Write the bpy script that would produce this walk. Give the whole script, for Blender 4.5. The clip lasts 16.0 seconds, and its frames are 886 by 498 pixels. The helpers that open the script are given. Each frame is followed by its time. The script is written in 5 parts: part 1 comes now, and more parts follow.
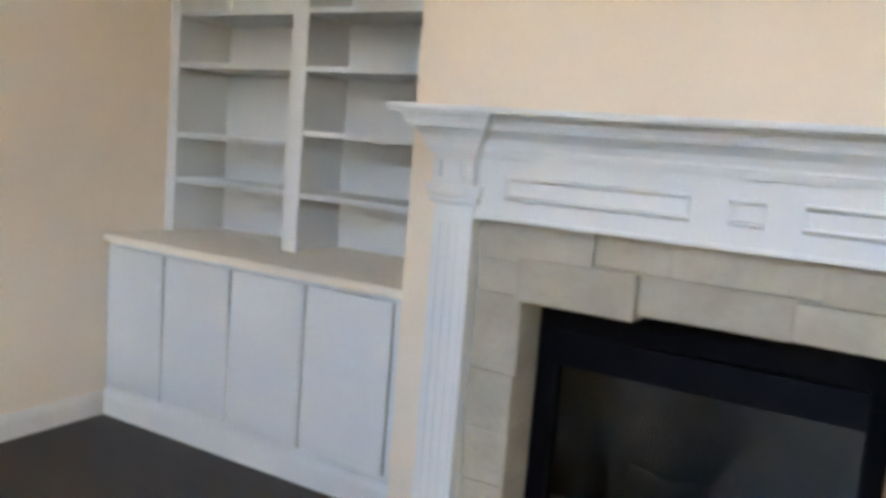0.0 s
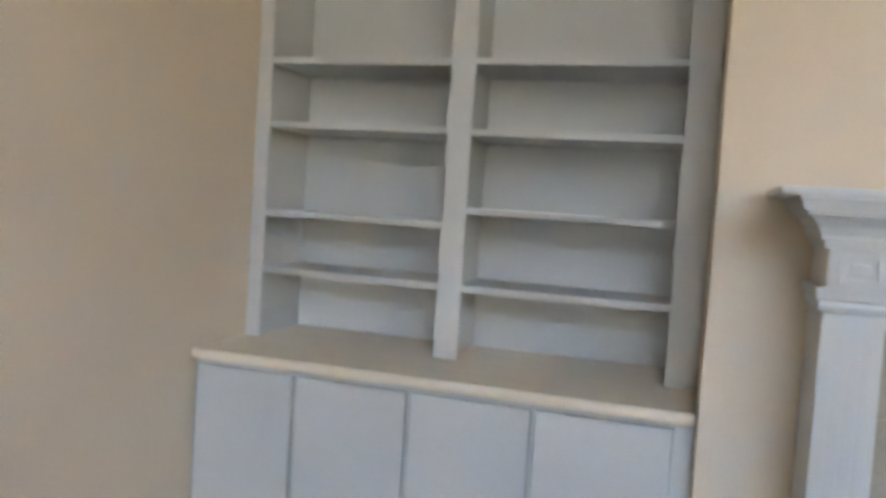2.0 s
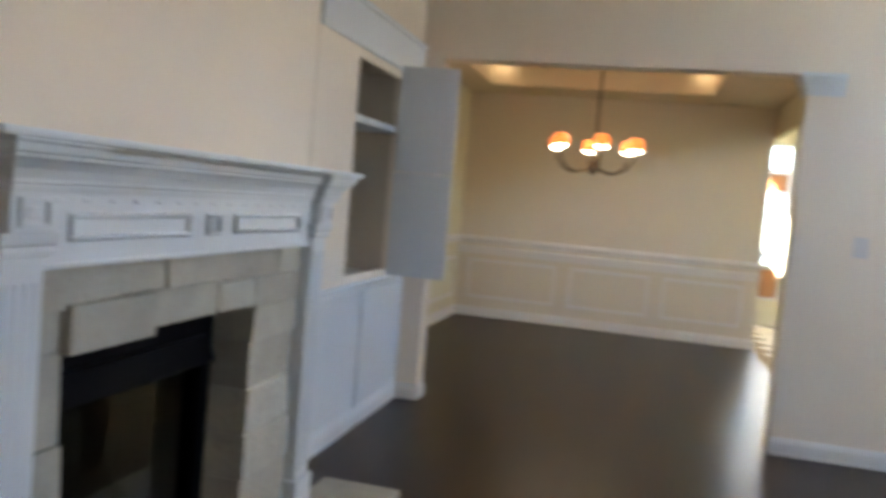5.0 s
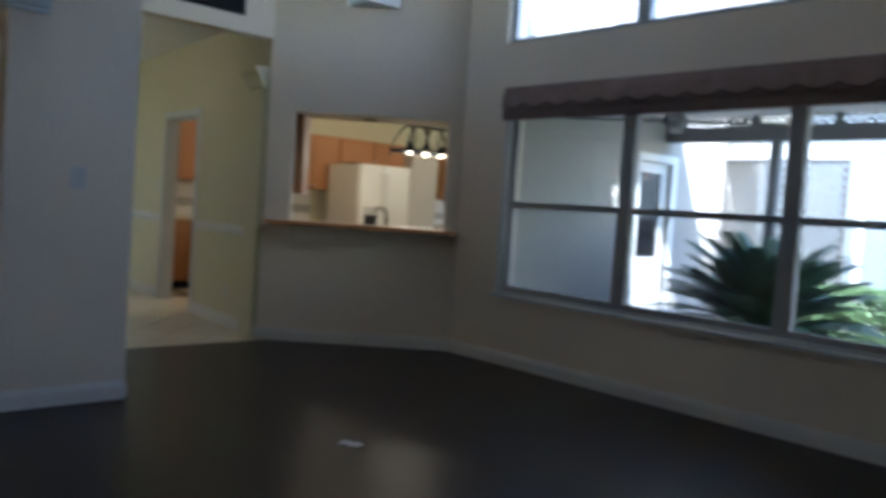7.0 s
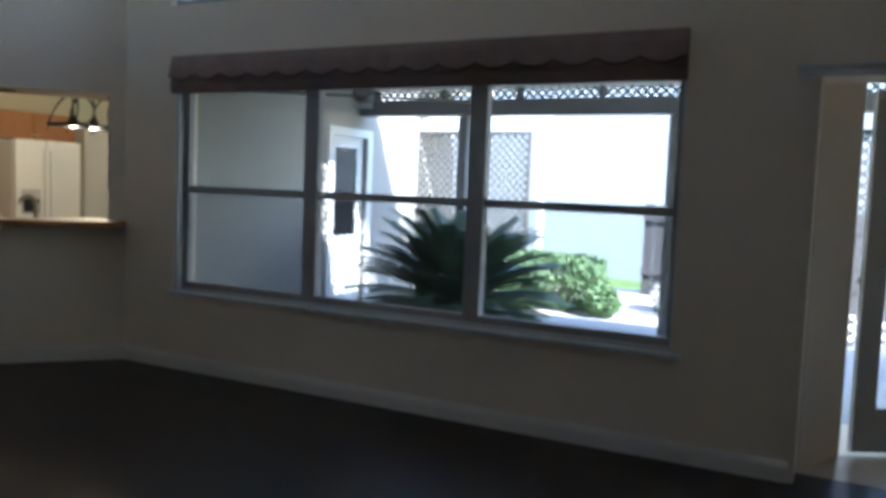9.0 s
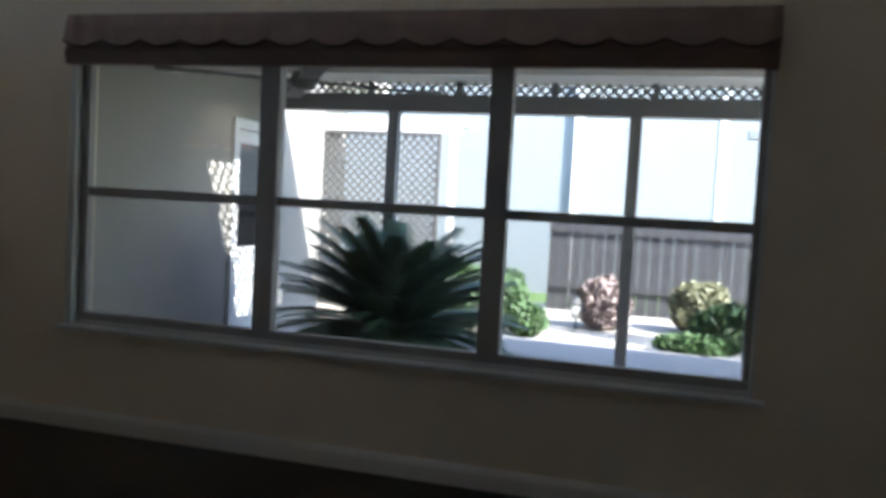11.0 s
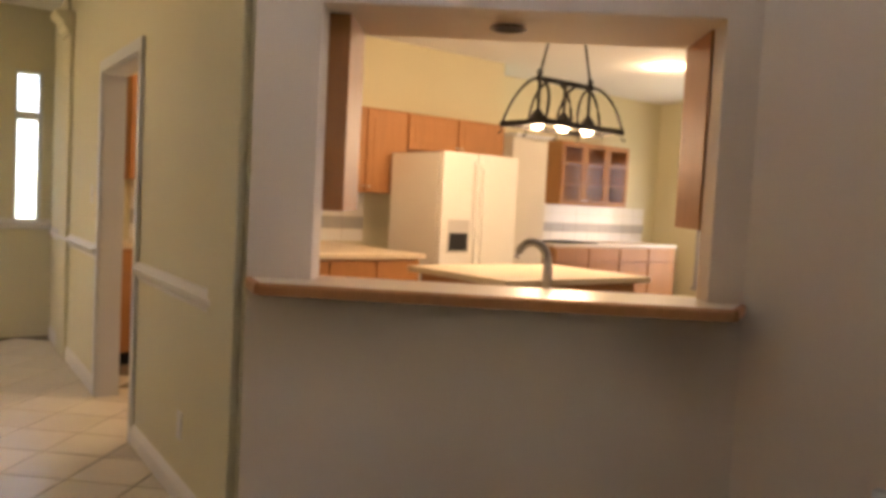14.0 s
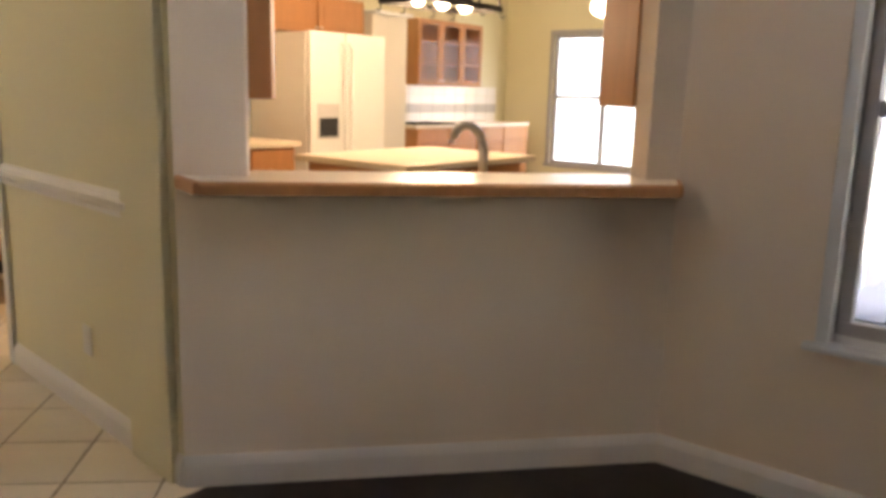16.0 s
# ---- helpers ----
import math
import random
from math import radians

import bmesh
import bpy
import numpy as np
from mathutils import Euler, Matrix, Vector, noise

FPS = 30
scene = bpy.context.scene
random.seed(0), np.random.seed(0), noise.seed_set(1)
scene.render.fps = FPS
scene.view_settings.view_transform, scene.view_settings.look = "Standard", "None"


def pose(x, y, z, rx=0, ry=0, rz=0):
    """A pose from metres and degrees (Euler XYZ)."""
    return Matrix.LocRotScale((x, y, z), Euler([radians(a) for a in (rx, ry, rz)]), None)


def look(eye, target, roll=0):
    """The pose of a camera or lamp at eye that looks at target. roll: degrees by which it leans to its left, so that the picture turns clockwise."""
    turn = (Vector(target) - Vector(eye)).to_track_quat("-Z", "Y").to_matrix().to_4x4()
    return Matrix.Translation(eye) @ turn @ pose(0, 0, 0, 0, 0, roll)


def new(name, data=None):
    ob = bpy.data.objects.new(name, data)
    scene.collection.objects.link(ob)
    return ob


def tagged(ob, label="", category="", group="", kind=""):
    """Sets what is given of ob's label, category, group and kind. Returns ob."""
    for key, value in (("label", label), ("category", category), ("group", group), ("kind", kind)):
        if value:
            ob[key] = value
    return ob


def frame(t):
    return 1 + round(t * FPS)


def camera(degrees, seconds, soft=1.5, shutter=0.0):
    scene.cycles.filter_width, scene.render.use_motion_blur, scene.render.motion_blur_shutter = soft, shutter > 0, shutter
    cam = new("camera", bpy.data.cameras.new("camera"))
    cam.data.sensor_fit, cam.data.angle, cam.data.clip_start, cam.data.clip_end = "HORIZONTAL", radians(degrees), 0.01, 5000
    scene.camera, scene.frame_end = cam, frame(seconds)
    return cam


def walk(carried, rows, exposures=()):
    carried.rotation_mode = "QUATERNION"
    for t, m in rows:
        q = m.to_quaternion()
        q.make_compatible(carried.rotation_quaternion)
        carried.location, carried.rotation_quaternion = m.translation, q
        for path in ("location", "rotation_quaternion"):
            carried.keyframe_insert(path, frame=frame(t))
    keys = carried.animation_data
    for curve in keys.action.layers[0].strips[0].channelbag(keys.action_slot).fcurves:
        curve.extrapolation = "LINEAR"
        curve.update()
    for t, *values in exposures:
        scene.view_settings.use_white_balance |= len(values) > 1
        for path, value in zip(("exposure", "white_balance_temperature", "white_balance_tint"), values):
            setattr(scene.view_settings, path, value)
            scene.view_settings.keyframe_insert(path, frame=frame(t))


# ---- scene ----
cam = camera(58.0, 16.0, soft=4.0, shutter=0.5)
PATH = [
    (0, (0.563, -2.005, 1.322), (-0.429, -0.288, 1.064), 4.6),
    (0.5, (0.134, -1.932, 1.292), (-0.801, -0.163, 1.112), 5.1),
    (1, (-0.245, -1.934, 1.297), (-1.08, -0.122, 1.165), 5.0),
    (1.5, (-0.576, -1.949, 1.313), (-1.311, -0.092, 1.204), 4.3),
    (2, (-0.924, -1.987, 1.343), (-1.515, -0.08, 1.23), 3.7),
    (2.5, (-1.243, -2.02, 1.341), (-1.634, -0.062, 1.237), 2.9),
    (3, (-1.579, -2.002, 1.33), (-1.477, -0.006, 1.24), 2.0),
    (3.5, (-1.943, -1.869, 1.34), (-1.093, -0.06, 1.259), 2.1),
    (4, (-2.044, -1.701, 1.352), (-0.679, -0.242, 1.266), 2.6),
    (4.5, (-2.046, -1.46, 1.358), (-0.311, -0.46, 1.26), 4.0),
    (4.8, (-2.014, -1.333, 1.367), (-0.134, -0.652, 1.243), 4.8),
    (5, (-1.995, -1.286, 1.363), (-0.057, -0.805, 1.234), 5.0),
    (5.2, (-1.958, -1.25, 1.36), (0.014, -0.965, 1.22), 5.0),
    (7.3, (-1.584, -1.025, 1.244), (-0.241, -2.504, 1.141), 3.3),
    (7.5, (-1.627, -1.027, 1.268), (-0.359, -2.57, 1.158), 2.9),
    (8, (-1.636, -1.21, 1.363), (-0.518, -2.863, 1.223), 2.5),
    (8.3, (-1.628, -1.33, 1.397), (-0.569, -3.02, 1.242), 2.4),
    (8.5, (-1.587, -1.412, 1.394), (-0.568, -3.126, 1.243), 2.3),
    (9, (-1.428, -1.539, 1.388), (-0.512, -3.311, 1.241), 2.3),
    (9.2, (-1.359, -1.588, 1.4), (-0.478, -3.377, 1.248), 2.2),
    (11.3, (0.026, -2.285, 1.355), (0.549, -4.213, 1.244), 3.2),
    (12, (0.514, -2.765, 1.359), (1.225, -4.63, 1.23), 1.9),
    (12.5, (0.919, -3.04, 1.343), (1.969, -4.739, 1.226), 2.1),
    (12.9, (1.273, -3.189, 1.333), (2.586, -4.693, 1.216), 2.7),
    (13, (1.334, -3.212, 1.340), (2.711, -4.658, 1.223), 2.7),
    (13.3, (1.603, -3.309, 1.334), (3.139, -4.585, 1.214), 2.8),
    (13.5, (1.752, -3.329, 1.338), (3.346, -4.532, 1.218), 2.7),
    (13.9, (2.002, -3.338, 1.345), (3.575, -4.566, 1.227), 2.9),
    (14, (2.041, -3.342, 1.345), (3.602, -4.587, 1.229), 3.0),
    (14.5, (2.239, -3.353, 1.352), (3.724, -4.686, 1.229), 3.1),
    (15, (2.350, -3.290, 1.354), (3.732, -4.723, 1.172), 2.7),
    (15.2, (2.370, -3.217, 1.333), (3.704, -4.692, 1.121), 2.7),
    (15.5, (2.415, -3.167, 1.348), (3.693, -4.675, 1.042), 1.9),
    (16, (2.376, -3.123, 1.339), (3.610, -4.647, 0.950), 1.6),
]
walk(cam, [(t, look(eye, target, roll)) for t, eye, target, roll in PATH],
     exposures=[(0, 5.97, 7000, 12), (1.2, 5.72, 7000, 12), (3.5, 5.66, 6900, 12), (5.2, 5.2, 6400, 12), (7.3, 3.3, 5200, 8), (9.2, 3.25, 5400, 8), (11.3, 2.8, 5950, 10),
                (12.5, 2.7, 6400, 16), (13.0, 3.2, 7300, 20), (13.5, 3.95, 7700, 26), (13.9, 4.3, 7800, 29), (14.5, 4.48, 7800, 29), (15.3, 4.6, 7500, 27), (16.0, 4.7, 7200, 24)])

# ---- daylight ----
SUN_TO = Vector((-0.62, 0.30, 0.62)).normalized()
world = bpy.data.worlds.new("sky")
scene.world = world
world.use_nodes = True
wn = world.node_tree
sky = wn.nodes.new("ShaderNodeTexSky")
sky.sky_type = "NISHITA"
sky.sun_disc = False
sky.sun_elevation = math.asin(SUN_TO.z)
sky.sun_rotation = math.atan2(SUN_TO.x, SUN_TO.y)
wn.links.new(sky.outputs[0], wn.nodes["Background"].inputs[0])
wn.nodes["Background"].inputs[1].default_value = 0.15


def lamp(name, kind, m, energy, color, **more):
    data = bpy.data.lights.new(name, kind)
    data.energy, data.color = energy, color
    if kind == "AREA":
        data.shape, data.size, data.size_y = "RECTANGLE", more["w"], more["h"]
    elif kind == "SUN":
        data.angle = more["angle"]
    else:
        data.shadow_soft_size = more["r"]
    ob = new(name, data)
    ob.matrix_world = m
    return ob


lamp("sun", "SUN", look((0, 0, 20), Vector((0, 0, 20)) - SUN_TO), 3.4, (1.0, 0.94, 0.85), angle=radians(0.5))
COOL = (0.80, 0.90, 1.0)
# watts of each kitchen bulb, of the chandelier and of the hall lamp
KL, DL, HL = 1.1, 0.44, 0.015
GLOW = 0.25



# ---- materials ----
def mat(name, color, rough=0.6, metal=0.0, vary=0.08, scale=3.0, bump=0.1, fine=60.0, spec=0.5, stretch=(1, 1, 1), coat=0.0, island=0.0):
    m = bpy.data.materials.new(name)
    m.use_nodes = True
    t = m.node_tree
    b = t.nodes["Principled BSDF"]
    b.inputs["Roughness"].default_value, b.inputs["Metallic"].default_value = rough, metal
    b.inputs["Specular IOR Level"].default_value = spec
    b.inputs["Coat Weight"].default_value = coat
    co = t.nodes.new("ShaderNodeTexCoord")
    mp = t.nodes.new("ShaderNodeMapping")
    mp.inputs["Scale"].default_value = stretch
    t.links.new(co.outputs["Object"], mp.inputs[0])
    big, small = t.nodes.new("ShaderNodeTexNoise"), t.nodes.new("ShaderNodeTexNoise")
    big.inputs["Scale"].default_value, small.inputs["Scale"].default_value = scale, fine
    big.inputs["Detail"].default_value = 4
    for n in (big, small):
        t.links.new(mp.outputs[0], n.inputs[0])
    ramp = t.nodes.new("ShaderNodeMapRange")
    ramp.inputs[3].default_value, ramp.inputs[4].default_value = 1 - vary, 1 + vary
    add = t.nodes.new("ShaderNodeMath")
    add.operation = "MULTIPLY_ADD"
    t.links.new(small.outputs[0], add.inputs[0])
    add.inputs[1].default_value = 0.35
    t.links.new(big.outputs[0], add.inputs[2])
    sub = t.nodes.new("ShaderNodeMath")
    sub.operation = "SUBTRACT"
    t.links.new(add.outputs[0], sub.inputs[0])
    sub.inputs[1].default_value = 0.175
    t.links.new(sub.outputs[0], ramp.inputs[0])
    value = ramp.outputs[0]
    if island:
        info, geo = t.nodes.new("ShaderNodeObjectInfo"), t.nodes.new("ShaderNodeNewGeometry")
        both = t.nodes.new("ShaderNodeMath")
        t.links.new(info.outputs["Random"], both.inputs[0])
        t.links.new(geo.outputs["Random Per Island"], both.inputs[1])
        fr = t.nodes.new("ShaderNodeMath")
        fr.operation = "FRACT"
        t.links.new(both.outputs[0], fr.inputs[0])
        r2 = t.nodes.new("ShaderNodeMapRange")
        r2.inputs[3].default_value, r2.inputs[4].default_value = 1 - island, 1 + island
        t.links.new(fr.outputs[0], r2.inputs[0])
        mu = t.nodes.new("ShaderNodeMath")
        mu.operation = "MULTIPLY"
        t.links.new(value, mu.inputs[0])
        t.links.new(r2.outputs[0], mu.inputs[1])
        value = mu.outputs[0]
    mix = t.nodes.new("ShaderNodeVectorMath")
    mix.operation = "SCALE"
    mix.inputs[0].default_value = color
    t.links.new(value, mix.inputs["Scale"])
    t.links.new(mix.outputs[0], b.inputs["Base Color"])
    if bump:
        bp = t.nodes.new("ShaderNodeBump")
        bp.inputs["Strength"].default_value, bp.inputs["Distance"].default_value = bump, 0.01
        t.links.new(small.outputs[0], bp.inputs["Height"])
        t.links.new(bp.outputs[0], b.inputs["Normal"])
    return m


def glow(name, color, strength):
    m = bpy.data.materials.new(name)
    m.use_nodes = True
    b = m.node_tree.nodes["Principled BSDF"]
    b.inputs["Base Color"].default_value = (*color, 1)
    b.inputs["Emission Color"].default_value = (*color, 1)
    b.inputs["Emission Strength"].default_value = strength
    return m


def glass(name, tint=(1, 1, 1), rough=0.0, ior=1.45):
    m = bpy.data.materials.new(name)
    m.use_nodes = True
    t = m.node_tree
    t.nodes.remove(t.nodes["Principled BSDF"])
    clear, gloss, mixer, fres = (t.nodes.new("ShaderNodeBsdf" + k) if k in ("Transparent", "Glossy") else t.nodes.new(k) for k in ("Transparent", "Glossy", "ShaderNodeMixShader", "ShaderNodeLayerWeight"))
    clear.inputs[0].default_value = (*tint, 1)
    gloss.inputs["Roughness"].default_value = rough
    # the same curve from both sides: r0 + (1 - r0) * facing ^ 5
    r0 = ((ior - 1) / (ior + 1)) ** 2
    power, scaled = t.nodes.new("ShaderNodeMath"), t.nodes.new("ShaderNodeMath")
    power.operation, scaled.operation = "POWER", "MULTIPLY_ADD"
    power.inputs[1].default_value, scaled.inputs[1].default_value, scaled.inputs[2].default_value = 5.0, 1 - r0, r0
    fres.inputs[0].default_value = 0.5
    t.links.new(fres.outputs["Facing"], power.inputs[0])
    t.links.new(power.outputs[0], scaled.inputs[0])
    t.links.new(scaled.outputs[0], mixer.inputs[0])
    t.links.new(clear.outputs[0], mixer.inputs[1])
    t.links.new(gloss.outputs[0], mixer.inputs[2])
    t.links.new(mixer.outputs[0], t.nodes["Material Output"].inputs[0])
    return m


def planks(name, color):
    """Dark stained boards with fine joints and a satin gloss."""
    m = mat(name, color, rough=0.33, vary=0.3, scale=2.0, bump=0.03, fine=40, stretch=(0.6, 6, 1), spec=0.3)
    t = m.node_tree
    co, br = t.nodes.new("ShaderNodeTexCoord"), t.nodes.new("ShaderNodeTexBrick")
    br.inputs["Scale"].default_value = 1.0
    br.inputs["Brick Width"].default_value, br.inputs["Row Height"].default_value = 1.4, 0.125
    br.inputs["Mortar Size"].default_value = 0.0025
    br.inputs["Color1"].default_value, br.inputs["Color2"].default_value, br.inputs["Mortar"].default_value = (1, 1, 1, 1), (0.72, 0.7, 0.68, 1), (0.3, 0.3, 0.3, 1)
    t.links.new(co.outputs["Object"], br.inputs[0])
    b = t.nodes["Principled BSDF"]
    old = b.inputs["Base Color"].links[0].from_socket
    mul = t.nodes.new("ShaderNodeVectorMath")
    mul.operation = "MULTIPLY"
    t.links.new(old, mul.inputs[0])
    t.links.new(br.outputs[0], mul.inputs[1])
    t.links.new(mul.outputs[0], b.inputs["Base Color"])
    return m


TAN = mat("tan_wall_paint", (0.72, 0.605, 0.465), 0.75, vary=0.03, scale=1.2, bump=0.12, fine=140)
YELLOW = mat("yellow_wall_paint", (0.60, 0.545, 0.355), 0.75, vary=0.03, scale=1.2, bump=0.12, fine=140)
WHITE = mat("white_trim_paint", (0.58, 0.585, 0.57), 0.4, vary=0.03, scale=4, bump=0.03)
BASEPAINT = mat("warm_white_baseboard_paint", (0.62, 0.58, 0.52), 0.45, vary=0.03, scale=4, bump=0.03)
CREAM = mat("cream_countertop", (0.78, 0.69, 0.56), 0.4, vary=0.05, scale=8, bump=0.02)
CEIL = mat("ceiling_paint", (0.78, 0.76, 0.72), 0.8, vary=0.02, bump=0.15, fine=90)
WOOD_FLOOR = planks("dark_wood_floor", (0.022, 0.014, 0.011))
STONE = mat("limestone", (0.37, 0.33, 0.255), 0.85, vary=0.22, scale=9, bump=0.5, fine=45, island=0.14)
MORTAR = mat("stone_mortar", (0.33, 0.30, 0.24), 0.9, vary=0.1, bump=0.4)
BLACK = mat("black_metal", (0.002, 0.002, 0.003), 0.6, metal=0.0, spec=0.05, vary=0.1, bump=0.05)
FIREGLASS = mat("dark_fire_glass", (0.003, 0.004, 0.006), 0.06, vary=0.05, bump=0, spec=0.6)
LOG = mat("ceramic_log", (0.035, 0.03, 0.027), 0.9, vary=0.5, scale=14, bump=0.6, fine=50)
TILE = mat("hall_tile", (0.62, 0.53, 0.38), 0.3, vary=0.10, scale=4, bump=0.04, island=0.06)
GROUT = mat("tile_grout", (0.22, 0.17, 0.11), 0.9, vary=0.1, bump=0.2)
OAK = mat("honey_oak", (0.40, 0.175, 0.06), 0.55, vary=0.2, scale=5, bump=0.06, fine=50, stretch=(6, 6, 0.6))
OAK_DARK = mat("shaded_oak_panel", (0.33, 0.15, 0.055), 0.42, vary=0.2, scale=5, bump=0.06, fine=50, stretch=(6, 6, 0.6))
LAMINATE = mat("speckled_laminate", (0.66, 0.55, 0.40), 0.3, vary=0.1, scale=30, bump=0.02)
FRIDGE = mat("white_appliance", (0.79, 0.775, 0.73), 0.3, vary=0.02, bump=0.02)
BACKTILE = mat("backsplash_tile", (0.76, 0.73, 0.66), 0.25, vary=0.05, bump=0.02)
GREYTILE = mat("grey_tile_band", (0.40, 0.37, 0.32), 0.35, vary=0.15, scale=15, bump=0.02)
IRON = mat("wrought_iron", (0.015, 0.012, 0.01), 0.5, metal=0.6, vary=0.2, bump=0.1)
BRONZE = mat("bronze", (0.09, 0.06, 0.035), 0.45, metal=0.7, vary=0.2)
NICKEL = mat("brushed_nickel", (0.55, 0.50, 0.42), 0.3, metal=0.9, vary=0.08)
VINYL = mat("window_frame_metal", (0.30, 0.28, 0.27), 0.45, vary=0.06, bump=0.02)
CLOTH = mat("brown_shade_fabric", (0.19, 0.125, 0.10), 0.9, vary=0.2, scale=8, bump=0.4, fine=160, stretch=(1, 1, 4))
STUCCO = mat("grey_stucco", (0.285, 0.272, 0.245), 0.9, vary=0.07, scale=2, bump=0.5, fine=120)
CONCRETE = mat("patio_concrete", (0.28, 0.28, 0.28), 0.85, vary=0.12, scale=2, bump=0.3)
GRASS = mat("lawn", (0.07, 0.12, 0.03), 0.95, vary=0.4, scale=6, bump=0.8, fine=70)
LATTICE = mat("lattice_wood", (0.07, 0.067, 0.063), 0.8, vary=0.1, bump=0.2)
PATIO_PAINT = mat("patio_grey_paint", (0.13, 0.127, 0.125), 0.7, vary=0.08, bump=0.1)
INSECT = bpy.data.materials.new("insect_screen_mesh")
INSECT.use_nodes = True
_n = INSECT.node_tree
_n.nodes.clear()
_out, _mix = _n.nodes.new("ShaderNodeOutputMaterial"), _n.nodes.new("ShaderNodeMixShader")
_gap, _wire = _n.nodes.new("ShaderNodeBsdfTransparent"), _n.nodes.new("ShaderNodeBsdfDiffuse")
_wire.inputs[0].default_value = (0.12, 0.14, 0.15, 1)
_mix.inputs[0].default_value = 0.13
_n.links.new(_gap.outputs[0], _mix.inputs[1])
_n.links.new(_wire.outputs[0], _mix.inputs[2])
_n.links.new(_mix.outputs[0], _out.inputs[0])
HOUSE_WALL = mat("pale_house_wall", (0.215, 0.235, 0.245), 0.85, vary=0.05, scale=1, bump=0.3)
FENCE = mat("weathered_fence", (0.05, 0.05, 0.052), 0.9, vary=0.25, scale=4, bump=0.3, stretch=(4, 4, 0.5))
PALM = mat("palm_frond", (0.04, 0.085, 0.04), 0.5, vary=0.3, scale=6, bump=0.1)
TRUNK = mat("palm_trunk", (0.09, 0.06, 0.035), 0.95, vary=0.4, scale=12, bump=0.9)
LEAF = mat("hedge_leaf", (0.058, 0.112, 0.036), 0.6, vary=0.4, scale=8, bump=0.1, island=0.25)
LEAF_DARK = mat("shrub_leaf", (0.21, 0.215, 0.125), 0.6, vary=0.4, scale=8, bump=0.1, island=0.3)
PINKLEAF = mat("pink_shrub_leaf", (0.27, 0.21, 0.195), 0.6, vary=0.4, scale=8, bump=0.1, island=0.3)
ROOF = mat("roof_shingle", (0.12, 0.11, 0.10), 0.95, vary=0.25, bump=0.5)
PLASTIC = mat("switch_plastic", (0.55, 0.53, 0.50), 0.4, vary=0.02, bump=0)
DARK = mat("dark_void", (0.02, 0.02, 0.02), 0.9, vary=0.1, bump=0)
CLEAR = glass("clear_glass")
THIN = glass("cabinet_glass", ior=1.15)
FIRE_PANE = glass("fire_glass", (0.14, 0.18, 0.21), ior=1.85)
FROST = mat("frosted_door_glass", (0.55, 0.55, 0.55), 0.5, vary=0.03, scale=30, bump=0.3)
FROST.node_tree.nodes["Principled BSDF"].inputs["Transmission Weight"].default_value = 0.95
AMBER = glow("amber_shade_glow", (1.0, 0.24, 0.05), 0.17 * GLOW)
HOT = glow("warm_bulb", (1.0, 0.86, 0.6), 2.6 * GLOW)


# ---- mesh helpers ----
def box(bm, x0, x1, y0, y1, z0, z1, bevel=0.0):
    vs = [bm.verts.new((x, y, z)) for x in (x0, x1) for y in (y0, y1) for z in (z0, z1)]
    faces = [bm.faces.new([vs[i] for i in f]) for f in ((0, 1, 3, 2), (4, 6, 7, 5), (0, 4, 5, 1), (2, 3, 7, 6), (0, 2, 6, 4), (1, 5, 7, 3))]
    if bevel:
        edges = list({e for f in faces for e in f.edges})
        bmesh.ops.bevel(bm, geom=edges, offset=bevel, segments=2, affect="EDGES", profile=0.6)
    return bm


def ring(bm, x0, x1, z0, z1, w, y0, y1):
    """A rectangular frame of width w in the xz plane, one closed body."""
    loops = []
    for y in (y0, y1):
        for e in (0, w):
            loops.append([bm.verts.new(p) for p in ((x0 + e, y, z0 + e), (x1 - e, y, z0 + e), (x1 - e, y, z1 - e), (x0 + e, y, z1 - e))])
    for a, b in ((0, 1), (1, 3), (3, 2), (2, 0)):
        for k in range(4):
            bm.faces.new((loops[a][k], loops[a][(k + 1) % 4], loops[b][(k + 1) % 4], loops[b][k]))
    return bm


def prism(bm, profile, a0, a1, axis="x"):
    """A moulding: a profile of (depth, height) drawn out along an axis; depth goes towards -y (axis x) or -x (axis y)."""
    def at(s, p):
        return (s, -p[0], p[1]) if axis == "x" else (-p[0], s, p[1])
    n = len(profile)
    va, vb = [bm.verts.new(at(a0, p)) for p in profile], [bm.verts.new(at(a1, p)) for p in profile]
    for i in range(n):
        j = (i + 1) % n
        bm.faces.new((va[i], va[j], vb[j], vb[i]))
    bm.faces.new(va[::-1])
    bm.faces.new(vb)
    bmesh.ops.recalc_face_normals(bm, faces=bm.faces)
    return bm


def tube(bm, pts, r, sides=8, taper=1.0):
    """A round rod along a line of points."""
    pts = [Vector(p) for p in pts]
    rings = []
    up = Vector((0, 0, 1))
    for i, p in enumerate(pts):
        d = (pts[min(i + 1, len(pts) - 1)] - pts[max(i - 1, 0)]).normalized()
        side = d.cross(up if abs(d.z) < 0.95 else Vector((1, 0, 0))).normalized()
        other = d.cross(side)
        rr = r * (1 + (taper - 1) * i / max(1, len(pts) - 1))
        rings.append([bm.verts.new(p + rr * (math.cos(k * math.tau / sides) * side + math.sin(k * math.tau / sides) * other)) for k in range(sides)])
    for a, b in zip(rings, rings[1:]):
        for k in range(sides):
            bm.faces.new((a[k], a[(k + 1) % sides], b[(k + 1) % sides], b[k]))
    bm.faces.new(rings[0][::-1])
    bm.faces.new(rings[-1])
    return bm


